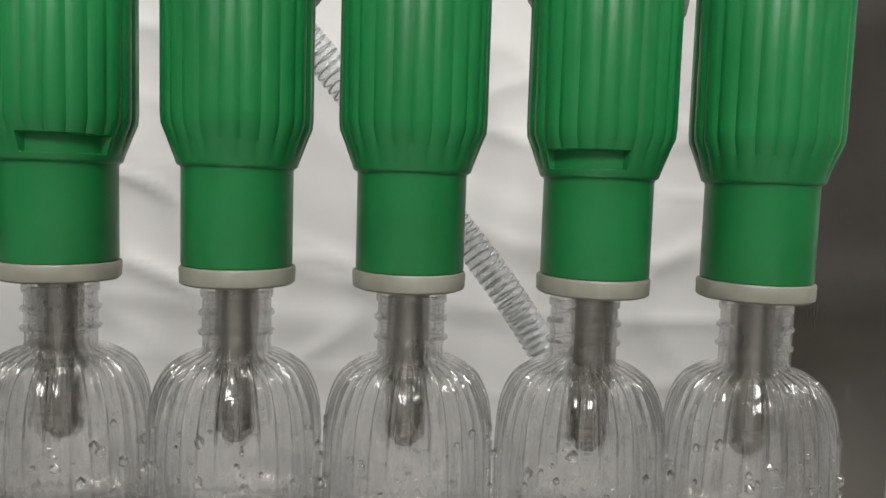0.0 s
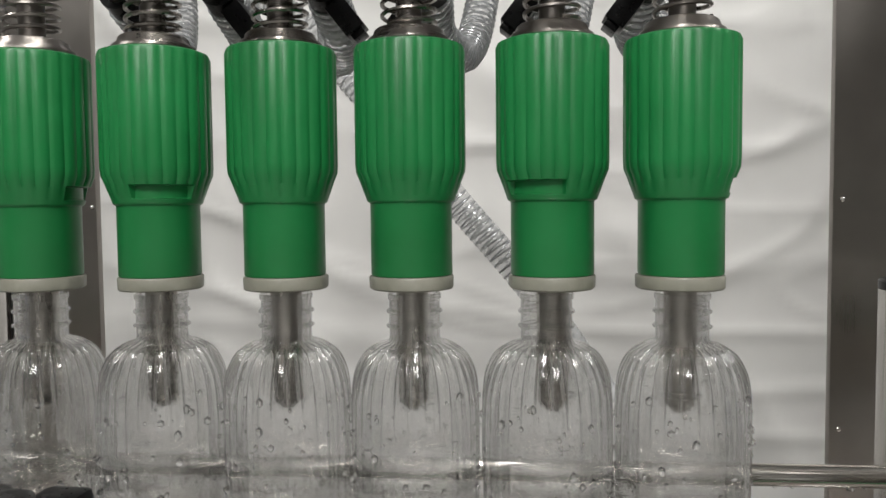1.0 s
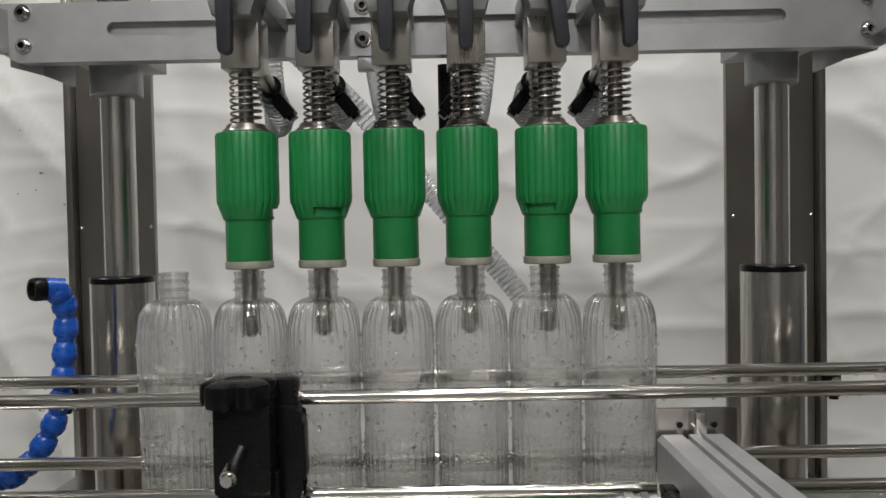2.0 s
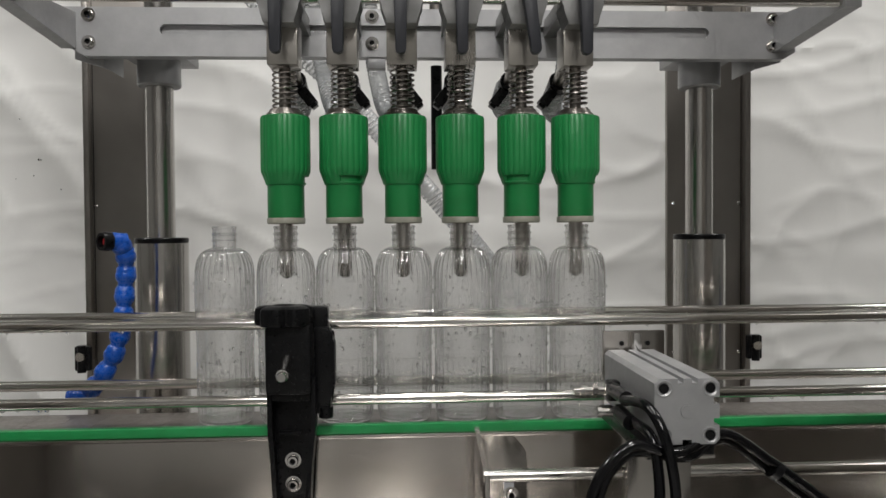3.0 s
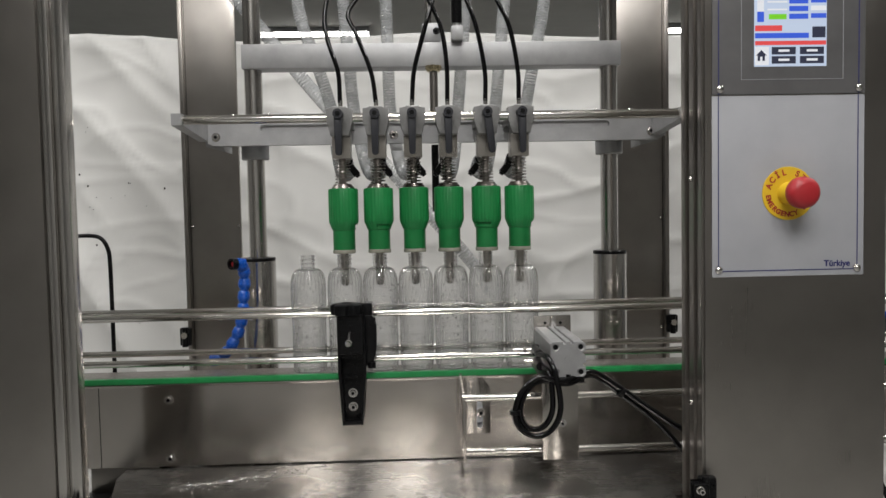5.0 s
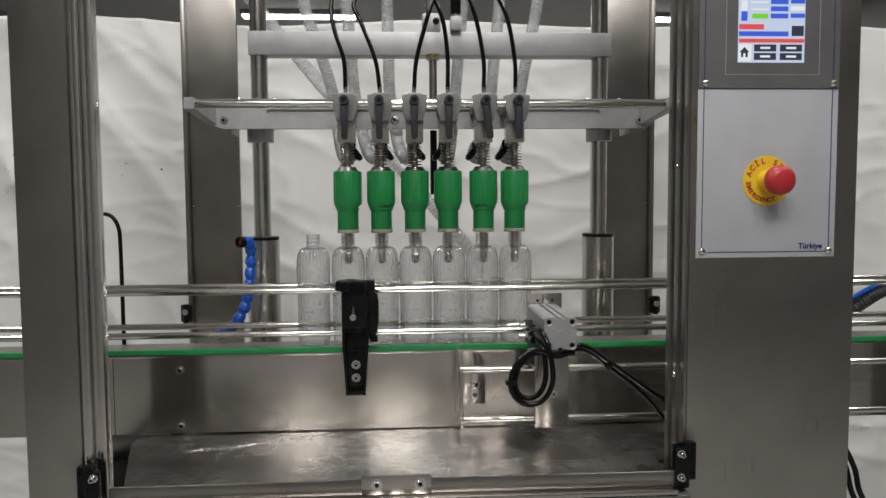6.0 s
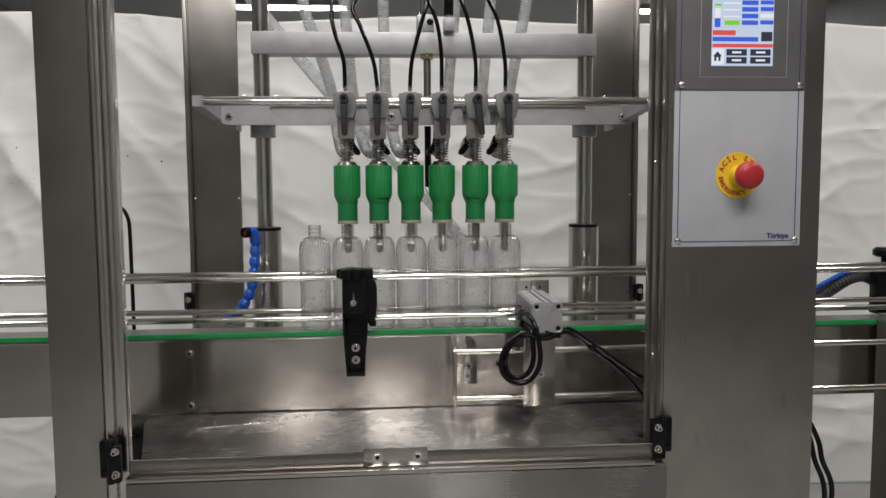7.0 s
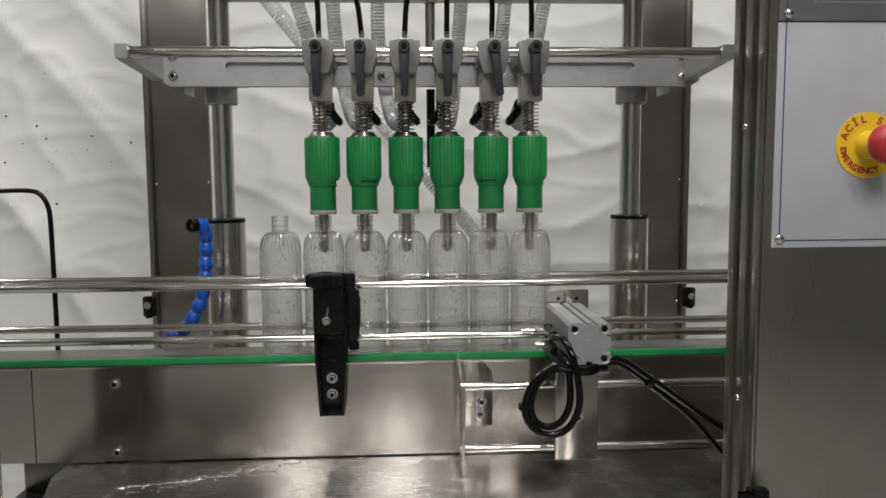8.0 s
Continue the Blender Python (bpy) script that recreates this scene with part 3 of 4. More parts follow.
# screw spindle
one_rod("spindle", BLACK, lift, (0.236, 0.165, 1.198), (0.236, 0.165, 1.336), 0.0075, "black spindle cover")
one_rod("spindle_screw", DARKSTEEL, lift, (0.236, 0.165, 1.392), (0.236, 0.165, 1.498), 0.0085, "dark threaded spindle")
bm = B()
spin(bm, [(0.009, 1.392), (0.020, 1.392), (0.020, 1.397), (0.013, 1.398), (0.013, 1.404), (0.009, 1.404)], 28, at=(0.236, 0.165, 0))
part("spindle_nut", bm, BRASS, lift, "brass spindle nut")
bm = B()
spin(bm, [(0.009, 1.486), (0.013, 1.486), (0.017, 1.492), (0.017, 1.4975), (0.009, 1.4975)], 28, at=(0.236, 0.165, 0))
part("spindle_nut", bm, BRASS, lift, "brass spindle nut")
for zb in (1.353, 1.387):
    cap_screw(lift, 0.1525, 0.112, zb, 0.006)
one_box("stop_tab", ALU, lift, (0.146, 0.169, 0.114, 0.128, 1.322, 1.336), 0.001)
bm = B()
box(bm, -0.158, 0.629, 0.172, 0.222, 1.498, 1.548, 0.0025)
part("upper_bar", bm, ALU, lift, "aluminium upper cross bar")

# shaft sleeves on the machine bed
for sx in SX:
    sl = thing("shaft_sleeve", sx, SY, 0.75, "brushed steel sleeve with black wiper ring round the guide shaft", "sleeve", "shaft sleeves", shift=0.008)
    bm = B()
    spin(bm, [(0.0212, 0.75), (0.0350, 0.75), (0.0350, 1.101), (0.0212, 1.101)], 48, at=(sx, SY, 0), closed=True)
    part("tube", bm, SHAFT, sl)
    bm = B()
    spin(bm, [(0.0212, 1.1015), (0.0348, 1.1015), (0.0352, 1.103), (0.0352, 1.107), (0.0340, 1.1085), (0.0212, 1.1085)], 48, at=(sx, SY, 0), closed=True)
    part("wiper_ring", bm, BLACK, sl, "black wiper ring")

# machine body
mach = thing("machine_frame", 0.24, 0.2, 0, "brushed stainless steel machine frame with posts and drip tray", "machine frame", shift=-0.011)
bm = B()
box(bm, -0.262, 0.620, -0.384, 0.75, 0.05, 0.7325, 0.002)
part("base_cabinet", bm, STEEL_TRAY, mach, "brushed steel base")
for x0, x1 in ((-0.4035, -0.257), (0.741, 0.907)):
    bm = B()
    box(bm, x0, x1, 0.655, 0.668, 0.05, 2.1, 0.002)
    post = part("rear_post", bm, STEEL_V, mach, "brushed steel rear post")
    # folded lip on the outer edge
    xl = x0 if x0 < 0 else x1 - 0.011
    one_box("edge_lip", STEEL_V, post, (xl, xl + 0.011, 0.640, 0.6545, 0.05, 2.1), 0.0015)
    xs = x0 + 0.0135 if x0 < 0 else x1 - 0.0145
    one_box("seam", BLACK, post, (xs, xs + 0.001, 0.6538, 0.6548, 0.05, 2.1))
bm = B()
box(bm, -0.381, -0.3005, -0.357, -0.312, 0.05, 2.1, 0.003)
part("front_post", bm, STEEL_V, mach, "brushed steel front post")
for x0, x1, y0 in ((-0.300, -0.292, -0.353), (-0.2915, -0.284, -0.360), (-0.2835, -0.275, -0.352), (-0.2745, -0.264, -0.358)):
    bm = B()
    box(bm, x0, x1, y0, -0.336, 0.05, 2.1, 0.0012)
    part("post_profile", bm, SHAFT, mach, "folded steel edge")
# added black box, coloured as the shade of the open gap here
one_box("gap_shade", BLACK, mach, (-0.392, -0.263, -0.335, 0.65, 0.05, 0.70), 0.002, "black box standing in for the shade in the gap beside the tray")
one_box("inner_wall", STEEL_V, mach, (-0.385, -0.263, -0.044, 0.65, 0.701, 0.7470), 0.001)
one_box("side_cabinet", STEEL_V, mach, (0.621, 0.86, -0.250, 0.65, 0.05, 0.7325), 0.002)
bm = B()
prism(bm, [(-0.262, -0.358), (0.610, -0.358), (0.610, -0.240), (0.720, -0.235), (0.720, -0.049), (-0.318, -0.049), (-0.318, -0.100), (-0.262, -0.300)], -0.744, -0.737, 0.0)
moved(bm, Matrix(((1, 0, 0, 0), (0, 0, 1, 0), (0, -1, 0, 0), (0, 0, 0, 1))))
part("drip_tray", bm, STEEL_TRAY, mach, "wet brushed steel drip tray")
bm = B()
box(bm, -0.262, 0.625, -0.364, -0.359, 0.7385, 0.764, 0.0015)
# darker post steel: the lip's dark reflection is put into its colour
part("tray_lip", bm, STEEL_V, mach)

# control cabinet
cab = thing("control_cabinet", 0.76, -0.25, 0, "brushed steel control cabinet with screen and emergency stop", "control cabinet", shift=-0.008)
bm = B()
box(bm, 0.627, 0.898, -0.333, -0.252, 0.05, 2.1, 0.003)
part("housing", bm, STEEL_V, cab, "brushed steel housing")
bm = B()
box(bm, 0.637, 0.862, -0.3355, -0.3335, 1.095, 1.357, 0.001)
part("white_plate", bm, WHITEPLATE, cab, "white lacquered front plate")
for x0, y0, y1 in ((0.6235, -0.330, -0.316), (0.6225, -0.300, -0.283), (0.621, -0.268, -0.252)):
    bm = B()
    box(bm, x0, 0.6275, y0, y1, 0.05, 2.1, 0.001)
    part("edge_profile", bm, STEEL_V, cab, "folded steel edge")
bm = B()
box(bm, 0.637, 0.862, -0.3365, -0.3335, 1.3585, 1.66, 0.0012)
part("bezel", bm, BEZEL, cab, "dark grey screen bezel")
# folded rear lip
one_box("rear_lip", SHAFT, cab, (0.8985, 0.9095, -0.300, -0.256, 0.05, 2.1), 0.002, "folded steel edge")
# navy line round the white plate
bm = B()
for d in ((0.6455, 0.6467, 1.104, 1.357, 0.0), (0.8515, 0.8527, 1.104, 1.357, 0.0), (0.6455, 0.8527, 1.1030, 1.1042, 0.0), (0.6455, 0.6467, 1.3586, 1.65, 0.001), (0.8515, 0.8527, 1.3586, 1.65, 0.001)):
    box(bm, d[0], d[1], -0.3362 - d[4], -0.3354 - d[4], d[2], d[3])
part("border_line", bm, NAVY, cab, "navy border line")
# thin pale line on the bezel
bm = B()
for d in ((0.679, 0.829, 1.3795, 1.3801), (0.679, 0.6796, 1.3795, 1.65), (0.8284, 0.829, 1.3795, 1.65)):
    box(bm, d[0], d[1], -0.3371, -0.3364, d[2], d[3])
part("bezel_line", bm, WHITEPLATE, cab)
for xs, zs in ((0.6465, 1.1055), (0.8515, 1.1050), (0.648, 1.3665), (0.852, 1.3665)):
    dome_screw(cab, xs, -0.3355 if zs < 1.2 else -0.3365, zs, 0.0058)

# touch screen: panes of light
scr = part("touch_screen", (lambda bm: (box(bm, 0.698, 0.804, -0.3372, -0.3364, 1.398, 1.579), bm)[-1])(B()), glow("screen ground", (0.62, 0.72, 0.90), 0.72), cab, "lit touch screen with coloured fields")


def field(mat, x0, x1, z0, z1, name="screen_field"):
    W, H = 0.106, 0.181
    bm = B()
    box(bm, 0.698 + W * x0, 0.698 + W * x1, -0.3380, -0.3372, 1.398 + H * z0, 1.398 + H * z1)
    return part(name, bm, mat, scr)


G_RED, G_BLUE, G_GREEN = glow("screen red", (0.90, 0.10, 0.10), 0.70), glow("screen blue", (0.06, 0.14, 0.80), 0.70), glow("screen green", (0.25, 0.80, 0.04), 0.65)
G_DARK, G_WHITE = glow("screen button", (0.05, 0.055, 0.09), 0.6), glow("screen white", (0.90, 0.92, 0.97), 0.72)
field(G_RED, 0.01, 0.99, 0.168, 0.200)
field(G_BLUE, 0.01, 0.75, 0.222, 0.262)
field(G_RED, 0.01, 0.38, 0.278, 0.322)
field(G_DARK, 0.80, 0.98, 0.225, 0.310, "screen_button")
field(G_BLUE, 0.04, 0.13, 0.350, 0.430)
field(G_WHITE, 0.04, 0.13, 0.430, 0.520)
field(G_GREEN, 0.20, 0.44, 0.370, 0.410)
field(G_GREEN, 0.04, 0.14, 0.540, 0.560)
for r in range(4):
    field(G_BLUE, 0.48, 0.74, 0.372 + 0.06 * r, 0.412 + 0.06 * r)
    field(G_WHITE if r == 1 else G_BLUE, 0.78, 0.99, 0.378 + 0.06 * r, 0.414 + 0.06 * r)
    field(G_WHITE, 0.18, 0.45, 0.440 + 0.06 * r, 0.452 + 0.06 * r)
field(G_BLUE, 0.03, 0.97, 0.70, 0.78)
field(G_WHITE, 0.01, 0.20, 0.012, 0.155, "screen_button")
bm = B()
prism(bm, [(0.7025, 1.402), (0.7060, 1.402), (0.7060, 1.408), (0.7095, 1.408), (0.7095, 1.402), (0.7130, 1.402), (0.7130, 1.4095), (0.7155, 1.4095), (0.7078, 1.4175), (0.7000, 1.4095), (0.7025, 1.4095)], -0.3386, -0.3381)
moved(bm, Matrix.Translation((0, 0, 0.004)))
part("home_symbol", bm, G_DARK, scr)
for cx in (0.24, 0.63):
    for cz in (0.022, 0.094):
        field(G_DARK, cx, cx + 0.33, cz, cz + 0.058, "screen_button")
        bm = B()
        W, H = 0.106, 0.181
        box(bm, 0.698 + W * (cx + 0.09), 0.698 + W * (cx + 0.24), -0.3384, -0.3381, 1.398 + H * (cz + 0.02), 1.398 + H * (cz + 0.038))
        part("screen_bar", bm, G_WHITE, scr)


def letters(text, size, mat, parent, place, name="lettering", bold=0.0):
    cu = bpy.data.curves.new("lettering", "FONT")
    cu.body, cu.size, cu.align_x, cu.align_y, cu.extrude, cu.offset = text, size, "CENTER", "CENTER", 0.0002, bold
    tmp = new("lettering_source", cu)
    dg = bpy.context.evaluated_depsgraph_get()
    me = bpy.data.meshes.new_from_object(tmp.evaluated_get(dg))
    bpy.data.objects.remove(tmp)
    me.materials.clear()
    me.materials.append(mat)
    ob = new(name, me)
    ob.parent = parent
    ob.matrix_basis = parent_world(parent).inverted() @ place
    return ob


letters("Türkiye", 0.0125, NAVY, cab, pose(0.822, -0.3362, 1.1120, 90), bold=0.0003)

# emergency stop
EX, EZ = 0.749, 1.2155
es = thing("emergency_stop", EX, -0.3355, EZ, "red mushroom emergency stop button on a yellow lettered ring", "emergency stop", shift=-0.008)
face = Matrix.Translation((EX, -0.3356, EZ)) @ pose(0, 0, 0, 90)
bm = B()
spin(bm, [(0.0001, 0), (0.0385, 0), (0.0388, 0.0006), (0.0385, 0.0014), (0.0001, 0.0014)], 64)
moved(bm, face)
part("ring_plate", bm, YELLOW, es, "round yellow plate")
bm = B()
spin(bm, [(0.0001, 0.0014), (0.0165, 0.0014), (0.0165, 0.014), (0.0140, 0.020), (0.0120, 0.034), (0.0001, 0.034)], 40)
moved(bm, face)
part("collar", bm, YELLOW, es, "yellow collar")
bm = B()
spin(bm, [(0.0001, 0.034), (0.0205, 0.034), (0.0222, 0.036), (0.0225, 0.042), (0.0216, 0.049), (0.0180, 0.0535), (0.0120, 0.0555), (0.0001, 0.0562)], 56)
moved(bm, face)
part("button", bm, RED, es, "red mushroom button")
REDINK = plain("red print", (0.35, 0.03, 0.02), (0.40, 0.04, 0.03), 0.5, 40, 0)
for word, mid, sgn in (("ACİL STOP", 84, -1), ("EMERGENCY STOP", 272, 1)):
    step = 19.0 if sgn < 0 else 12.9
    for i, ch in enumerate(word):
        if ch == " ":
            continue
        a = mid + sgn * step * (i - (len(word) - 1) / 2)
        rr = 0.0305
        loc = Matrix.Translation((EX + rr * math.cos(radians(a)), -0.3372, EZ + rr * math.sin(radians(a))))
        turn = -(a - 90) if sgn < 0 else -(a - 270)
        letters(ch, 0.0118 if sgn < 0 else 0.0100, REDINK, es, loc @ pose(0, 0, 0, 0, turn, 0) @ pose(0, 0, 0, 90), "letter", 0.0004)


# black hinges with two chromed bolts
def hinge(parent, x, y, z, s):
    h = part("hinge", (lambda bm: (box(bm, x - 0.012, x + 0.012, y - 0.008, y + 0.008, z - 0.030, z + 0.030, 0.003), box(bm, x + s * 0.006, x + s * 0.022, y - 0.016, y - 0.002, z - 0.036, z + 0.024, 0.003), rod(bm, (x + s * 0.006, y - 0.010, z - 0.038), (x + s * 0.006, y - 0.010, z + 0.034), 0.006, seg=14), bm)[-1])(B()), BLACK, parent, "black plastic hinge")
    for dz in (-0.021, 0.016):
        cap_screw(h, x + s * 0.016, y - 0.016, z + dz, 0.0042, depth=0.010, name="bolt")
        cap_screw(h, x - s * 0.006, y - 0.008, z + dz + 0.004, 0.0034, depth=0.002, name="bolt", mat=BLACK)


hinge(mach, -0.290, -0.371, 0.772, 1)
hinge(cab, 0.622, -0.352, 0.777, -1)


def rear_hinge(x, z):
    """A small black hinge with one chromed bolt."""
    bm = B()
    box(bm, x - 0.015, x + 0.015, 0.630, 0.650, z - 0.024, z + 0.024, 0.004)
    rod(bm, (x, 0.628, z - 0.026), (x, 0.628, z + 0.026), 0.008, seg=14)
    h = part("hinge", bm, BLACK, mach, "black plastic hinge")
    bm = B()
    rod(bm, (x, 0.618, z + 0.005), (x, 0.631, z + 0.005), 0.0085, seg=16)
    part("bolt", bm, CHROME, h)


rear_hinge(-0.408, 0.875)
rear_hinge(0.912, 0.878)
for xs in (-0.386, -0.263):
    dome_screw(mach, xs, 0.655, 1.168, 0.0036)
for xs in (0.753, 0.888):
    dome_screw(mach, xs, 0.655, 1.168, 0.0036)
    dome_screw(mach, xs, 0.655, 0.866, 0.0036)
for zs in (1.24, 0.9):
    dome_screw(cab, 0.6225, -0.29, zs, 0.004, "-x")

# latch bracket on the tray lip
lb = part("latch_bracket", (lambda bm: (box(bm, 0.114, 0.220, -0.3675, -0.3645, 0.742, 0.772, 0.001), bm)[-1])(B()), STEEL_H, mach, "small steel bracket with two screws")
for xs in (0.137, 0.203):
    cap_screw(lb, xs, -0.3675, 0.758, 0.0062, depth=0.004)
bm = B()
box(bm, -0.262, 0.600, -0.3835, -0.3645, 0.7335, 0.7415, 0.002)
part("front_ledge", bm, STEEL_H, mach)


# ---------------- rail clamp ----------------
rc = thing("rail_clamp", 0.082, -0.06, 0.821, "black plastic rail clamp bracket with knob bolted to the conveyor", "rail clamp")
bm = B()
prism(bm, [(0.0625, 0.821), (0.0995, 0.821), (0.1020, 0.872), (0.1065, 0.915), (0.1065, 0.965), (0.0570, 0.965), (0.0570, 0.915), (0.0600, 0.872)], -0.066, -0.058, 0.001)
for s in (0, 1):
    pts = [(0.0625, 0.821), (0.0600, 0.872), (0.0570, 0.915), (0.0570, 0.965)] if s == 0 else [(0.0995, 0.821), (0.1020, 0.872), (0.1065, 0.915), (0.1065, 0.965)]
    d = 0.005 if s == 0 else -0.005
    prism(bm, pts + [(x + d, z) for x, z in reversed(pts)], -0.080, -0.0655, 0.0008)
arm = part("arm", bm, BLACK, rc, "black ribbed arm")
for x0, x1, y0, z0, z1 in ((0.0655, 0.097, -0.080, 0.8215, 0.829), (0.062, 0.101, -0.079, 0.941, 0.951), (0.068, 0.090, -0.076, 0.905, 0.908)):
    bm = B()
    box(bm, x0, x1, y0, -0.0655, z0, z1, 0.0008)
    part("cross_rib", bm, BLACK, arm)
for zs in (0.877, 0.852):
    cap_screw(rc, 0.0815, -0.067, zs, 0.0058, depth=0.007)
bm = B()
box(bm, 0.0575, 0.1035, -0.093, -0.052, 0.950, 1.022, 0.004)
part("body", bm, BLACK, rc, "black clamp body")
bm = B()
prism(bm, [(0.104, 0.925), (0.117, 0.925), (0.121, 0.930), (0.121, 0.950), (0.126, 0.956), (0.126, 1.000), (0.121, 1.008), (0.121, 1.016), (0.104, 1.016)], -0.070, -0.052, 0.003)
rod(bm, (0.116, -0.066, 0.921), (0.116, -0.066, 0.932), 0.0075, seg=14)
part("jaw", bm, BLACK, rc, "black clamp jaw")
bm = B()
spin(bm, [(0.0001, 1.019), (0.024, 1.019), (0.0290, 1.0205), (0.0300, 1.024), (0.0300, 1.034), (0.0290, 1.0375), (0.024, 1.0395), (0.012, 1.0400), (0.0100, 1.0385), (0.0001, 1.0385)], 96, at=(0.0755, -0.078, 0), shape=lambda a, r, z: r * (1 - (0.20 * max(0.0, math.cos(5 * a + 0.5)) ** 2 if r > 0.02 else 0)))
box(bm, 0.096, 0.119, -0.066, -0.046, 1.008, 1.037, 0.004)
part("knob", bm, BLACK, rc, "black three-lobed knob")
bm = B()
rod(bm, (0.081, -0.132, 0.977), (0.079, -0.090, 0.985), 0.0062, seg=18)
spin(bm, [(0.0001, 0.0), (0.004, 0.0), (0.0062, 0.004), (0.0062, 0.006)], 18, turn=pose(0.081, -0.136, 0.976, -90).to_3x3().to_4x4(), at=(0.081, -0.1365, 0.976))
part("stud", bm, CHROME, rc, "chromed stud")

# ---------------- stop cylinder on its rods ----------------
sc = thing("stop_cylinder", 0.44, -0.15, 0.786, "aluminium pneumatic stop cylinder carried on two steel rods", "pneumatic cylinder", shift=-0.007)
bm = B()
CX0, CX1, CZ0, CZ1, CY0, CY1 = 0.4155, 0.4715, 0.9325, 0.9885, -0.236, -0.075
zi = 0.0075
out = [(CX0, CZ0 + 0.004), (CX0 + 0.004, CZ0), (CX0 + 0.024, CZ0), (CX0 + 0.024, CZ0 + 0.004), (CX0 + 0.032, CZ0 + 0.004), (CX0 + 0.032, CZ0), (CX1 - 0.004, CZ0), (CX1, CZ0 + 0.004),
       (CX1, CZ0 + 0.016), (CX1 - 0.005, CZ0 + 0.016), (CX1 - 0.005, CZ0 + 0.022), (CX1, CZ0 + 0.022), (CX1, CZ0 + 0.034), (CX1 - 0.005, CZ0 + 0.034), (CX1 - 0.005, CZ0 + 0.040), (CX1, CZ0 + 0.040),
       (CX1, CZ1 - 0.004), (CX1 - 0.004, CZ1), (CX0 + 0.037, CZ1), (CX0 + 0.037, CZ1 - 0.004), (CX0 + 0.032, CZ1 - 0.004), (CX0 + 0.032, CZ1), (CX0 + 0.025, CZ1), (CX0 + 0.025, CZ1 - 0.004), (CX0 + 0.020, CZ1 - 0.004), (CX0 + 0.020, CZ1), (CX0 + 0.004, CZ1), (CX0, CZ1 - 0.004)]
prism(bm, out, CY0, CY1)
part("body", bm, ALU, sc, "extruded aluminium body with grooves")
for dx, dz in ((0.008, 0.008), (0.048, 0.008), (0.008, 0.048), (0.048, 0.048)):
    bm = B()
    spin(bm, [(0.0076, 0), (0.0078, 0.0006), (0.0064, 0.0009), (0.0052, 0.0002), (0.0046, -0.0), (0.0001, 0.0)], 20)
    moved(bm, Matrix.Translation((CX0 + dx, CY0 - 0.0002, CZ0 + dz)) @ pose(0, 0, 0, 90))
    sk = part("tie_screw", bm, ALU, sc)
    # flat black disc painting the shade of the screw's recess
    bm = B()
    rod(bm, (CX0 + dx, CY0 - 0.0010, CZ0 + dz), (CX0 + dx, CY0 - 0.0004, CZ0 + dz), 0.0040, seg=14)
    part("socket_shade", bm, BLACK, sk)
bm = B()
rod(bm, (CX0 + 0.028, CY0 - 0.0012, CZ0 + 0.028), (CX0 + 0.028, CY0 + 0.001, CZ0 + 0.028), 0.0055, seg=24)
part("end_cap", bm, ALU, sc)
bm = B()
box(bm, 0.4165, 0.4830, -0.066, -0.060, 0.955, 1.007, 0.001)
bmesh.ops.translate(bm, verts=bm.verts[:], vec=(0, 0, 0))
gate = part("gate_plate", bm, STEEL_H, sc, "steel gate plate with two holes")
# no real openings: black discs carry the shade of the two holes
for xs in (0.436, 0.464):
    bm = B()
    rod(bm, (xs, -0.0675, 0.994), (xs, -0.0655, 0.994), 0.0026, seg=14)
    part("hole_shade", bm, BLACK, gate)
bm = B()
rod(bm, (0.450, -0.076, 0.992), (0.450, -0.062, 0.992), 0.0055, seg=6)
box(bm, 0.446, 0.454, -0.078, -0.066, 0.984, 1.006, 0.001)
part("gate_nut", bm, CHROME, gate)
bm = B()
box(bm, 0.4135, 0.4745, -0.164, -0.158, 0.776, 0.915, 0.001)
box(bm, 0.4135, 0.4745, -0.2200, -0.0800, 0.915, 0.9195, 0.001)
part("carrier", bm, STEEL_H, sc, "brushed steel carrier plate")
bm = B()
box(bm, 0.408, 0.472, -0.225, -0.080, 0.9198, 0.9322, 0.002)
part("pad", bm, BLACK, sc, "black mounting pad")
cap_screw(sc, 0.4465, -0.164, 0.838, 0.005)
for zz in (0.882, 0.790):
    one_rod("carrier_rod", POLISHED, sc, (0.2790, -0.150, zz), (1.188, -0.150, zz), 0.0062, "polished steel rod", 20)
# bracket on the conveyor side
bm = B()
box(bm, 0.2795, 0.2845, -0.160, -0.050, 0.775, 0.885, 0.0008)
vs = [bm.verts.new(p) for p in ((0.2795, -0.050, 0.884), (0.2845, -0.050, 0.884), (0.2795, -0.160, 0.884), (0.2845, -0.160, 0.884), (0.2795, -0.050, 0.905), (0.2845, -0.050, 0.905))]
for q in ((0, 2, 4), (1, 5, 3), (2, 3, 5, 4), (0, 4, 5, 1)):
    bm.faces.new([vs[i] for i in q])
part("bracket_flange", bm, STEEL_H, sc, "steel angle bracket")
bm = B()
prism(bm, [(0.285, 0.792), (0.336, 0.792), (0.336, 0.876), (0.318, 0.898), (0.300, 0.905), (0.285, 0.905)], -0.053, -0.0485, 0.0006)
bk = part("bracket_plate", bm, STEEL_H, sc)
bm = B()
rod(bm, (0.3165, -0.0545, 0.808), (0.3165, -0.053, 0.808), 0.0052, seg=16)
box(bm, 0.3113, 0.3217, -0.0545, -0.053, 0.808, 0.846)
rod(bm, (0.3165, -0.0545, 0.846), (0.3165, -0.053, 0.846), 0.0052, seg=16)
part("slot", bm, WHITEPLATE, bk, "bright slot")
cap_screw(bk, 0.3185, -0.0548, 0.831, 0.0058)
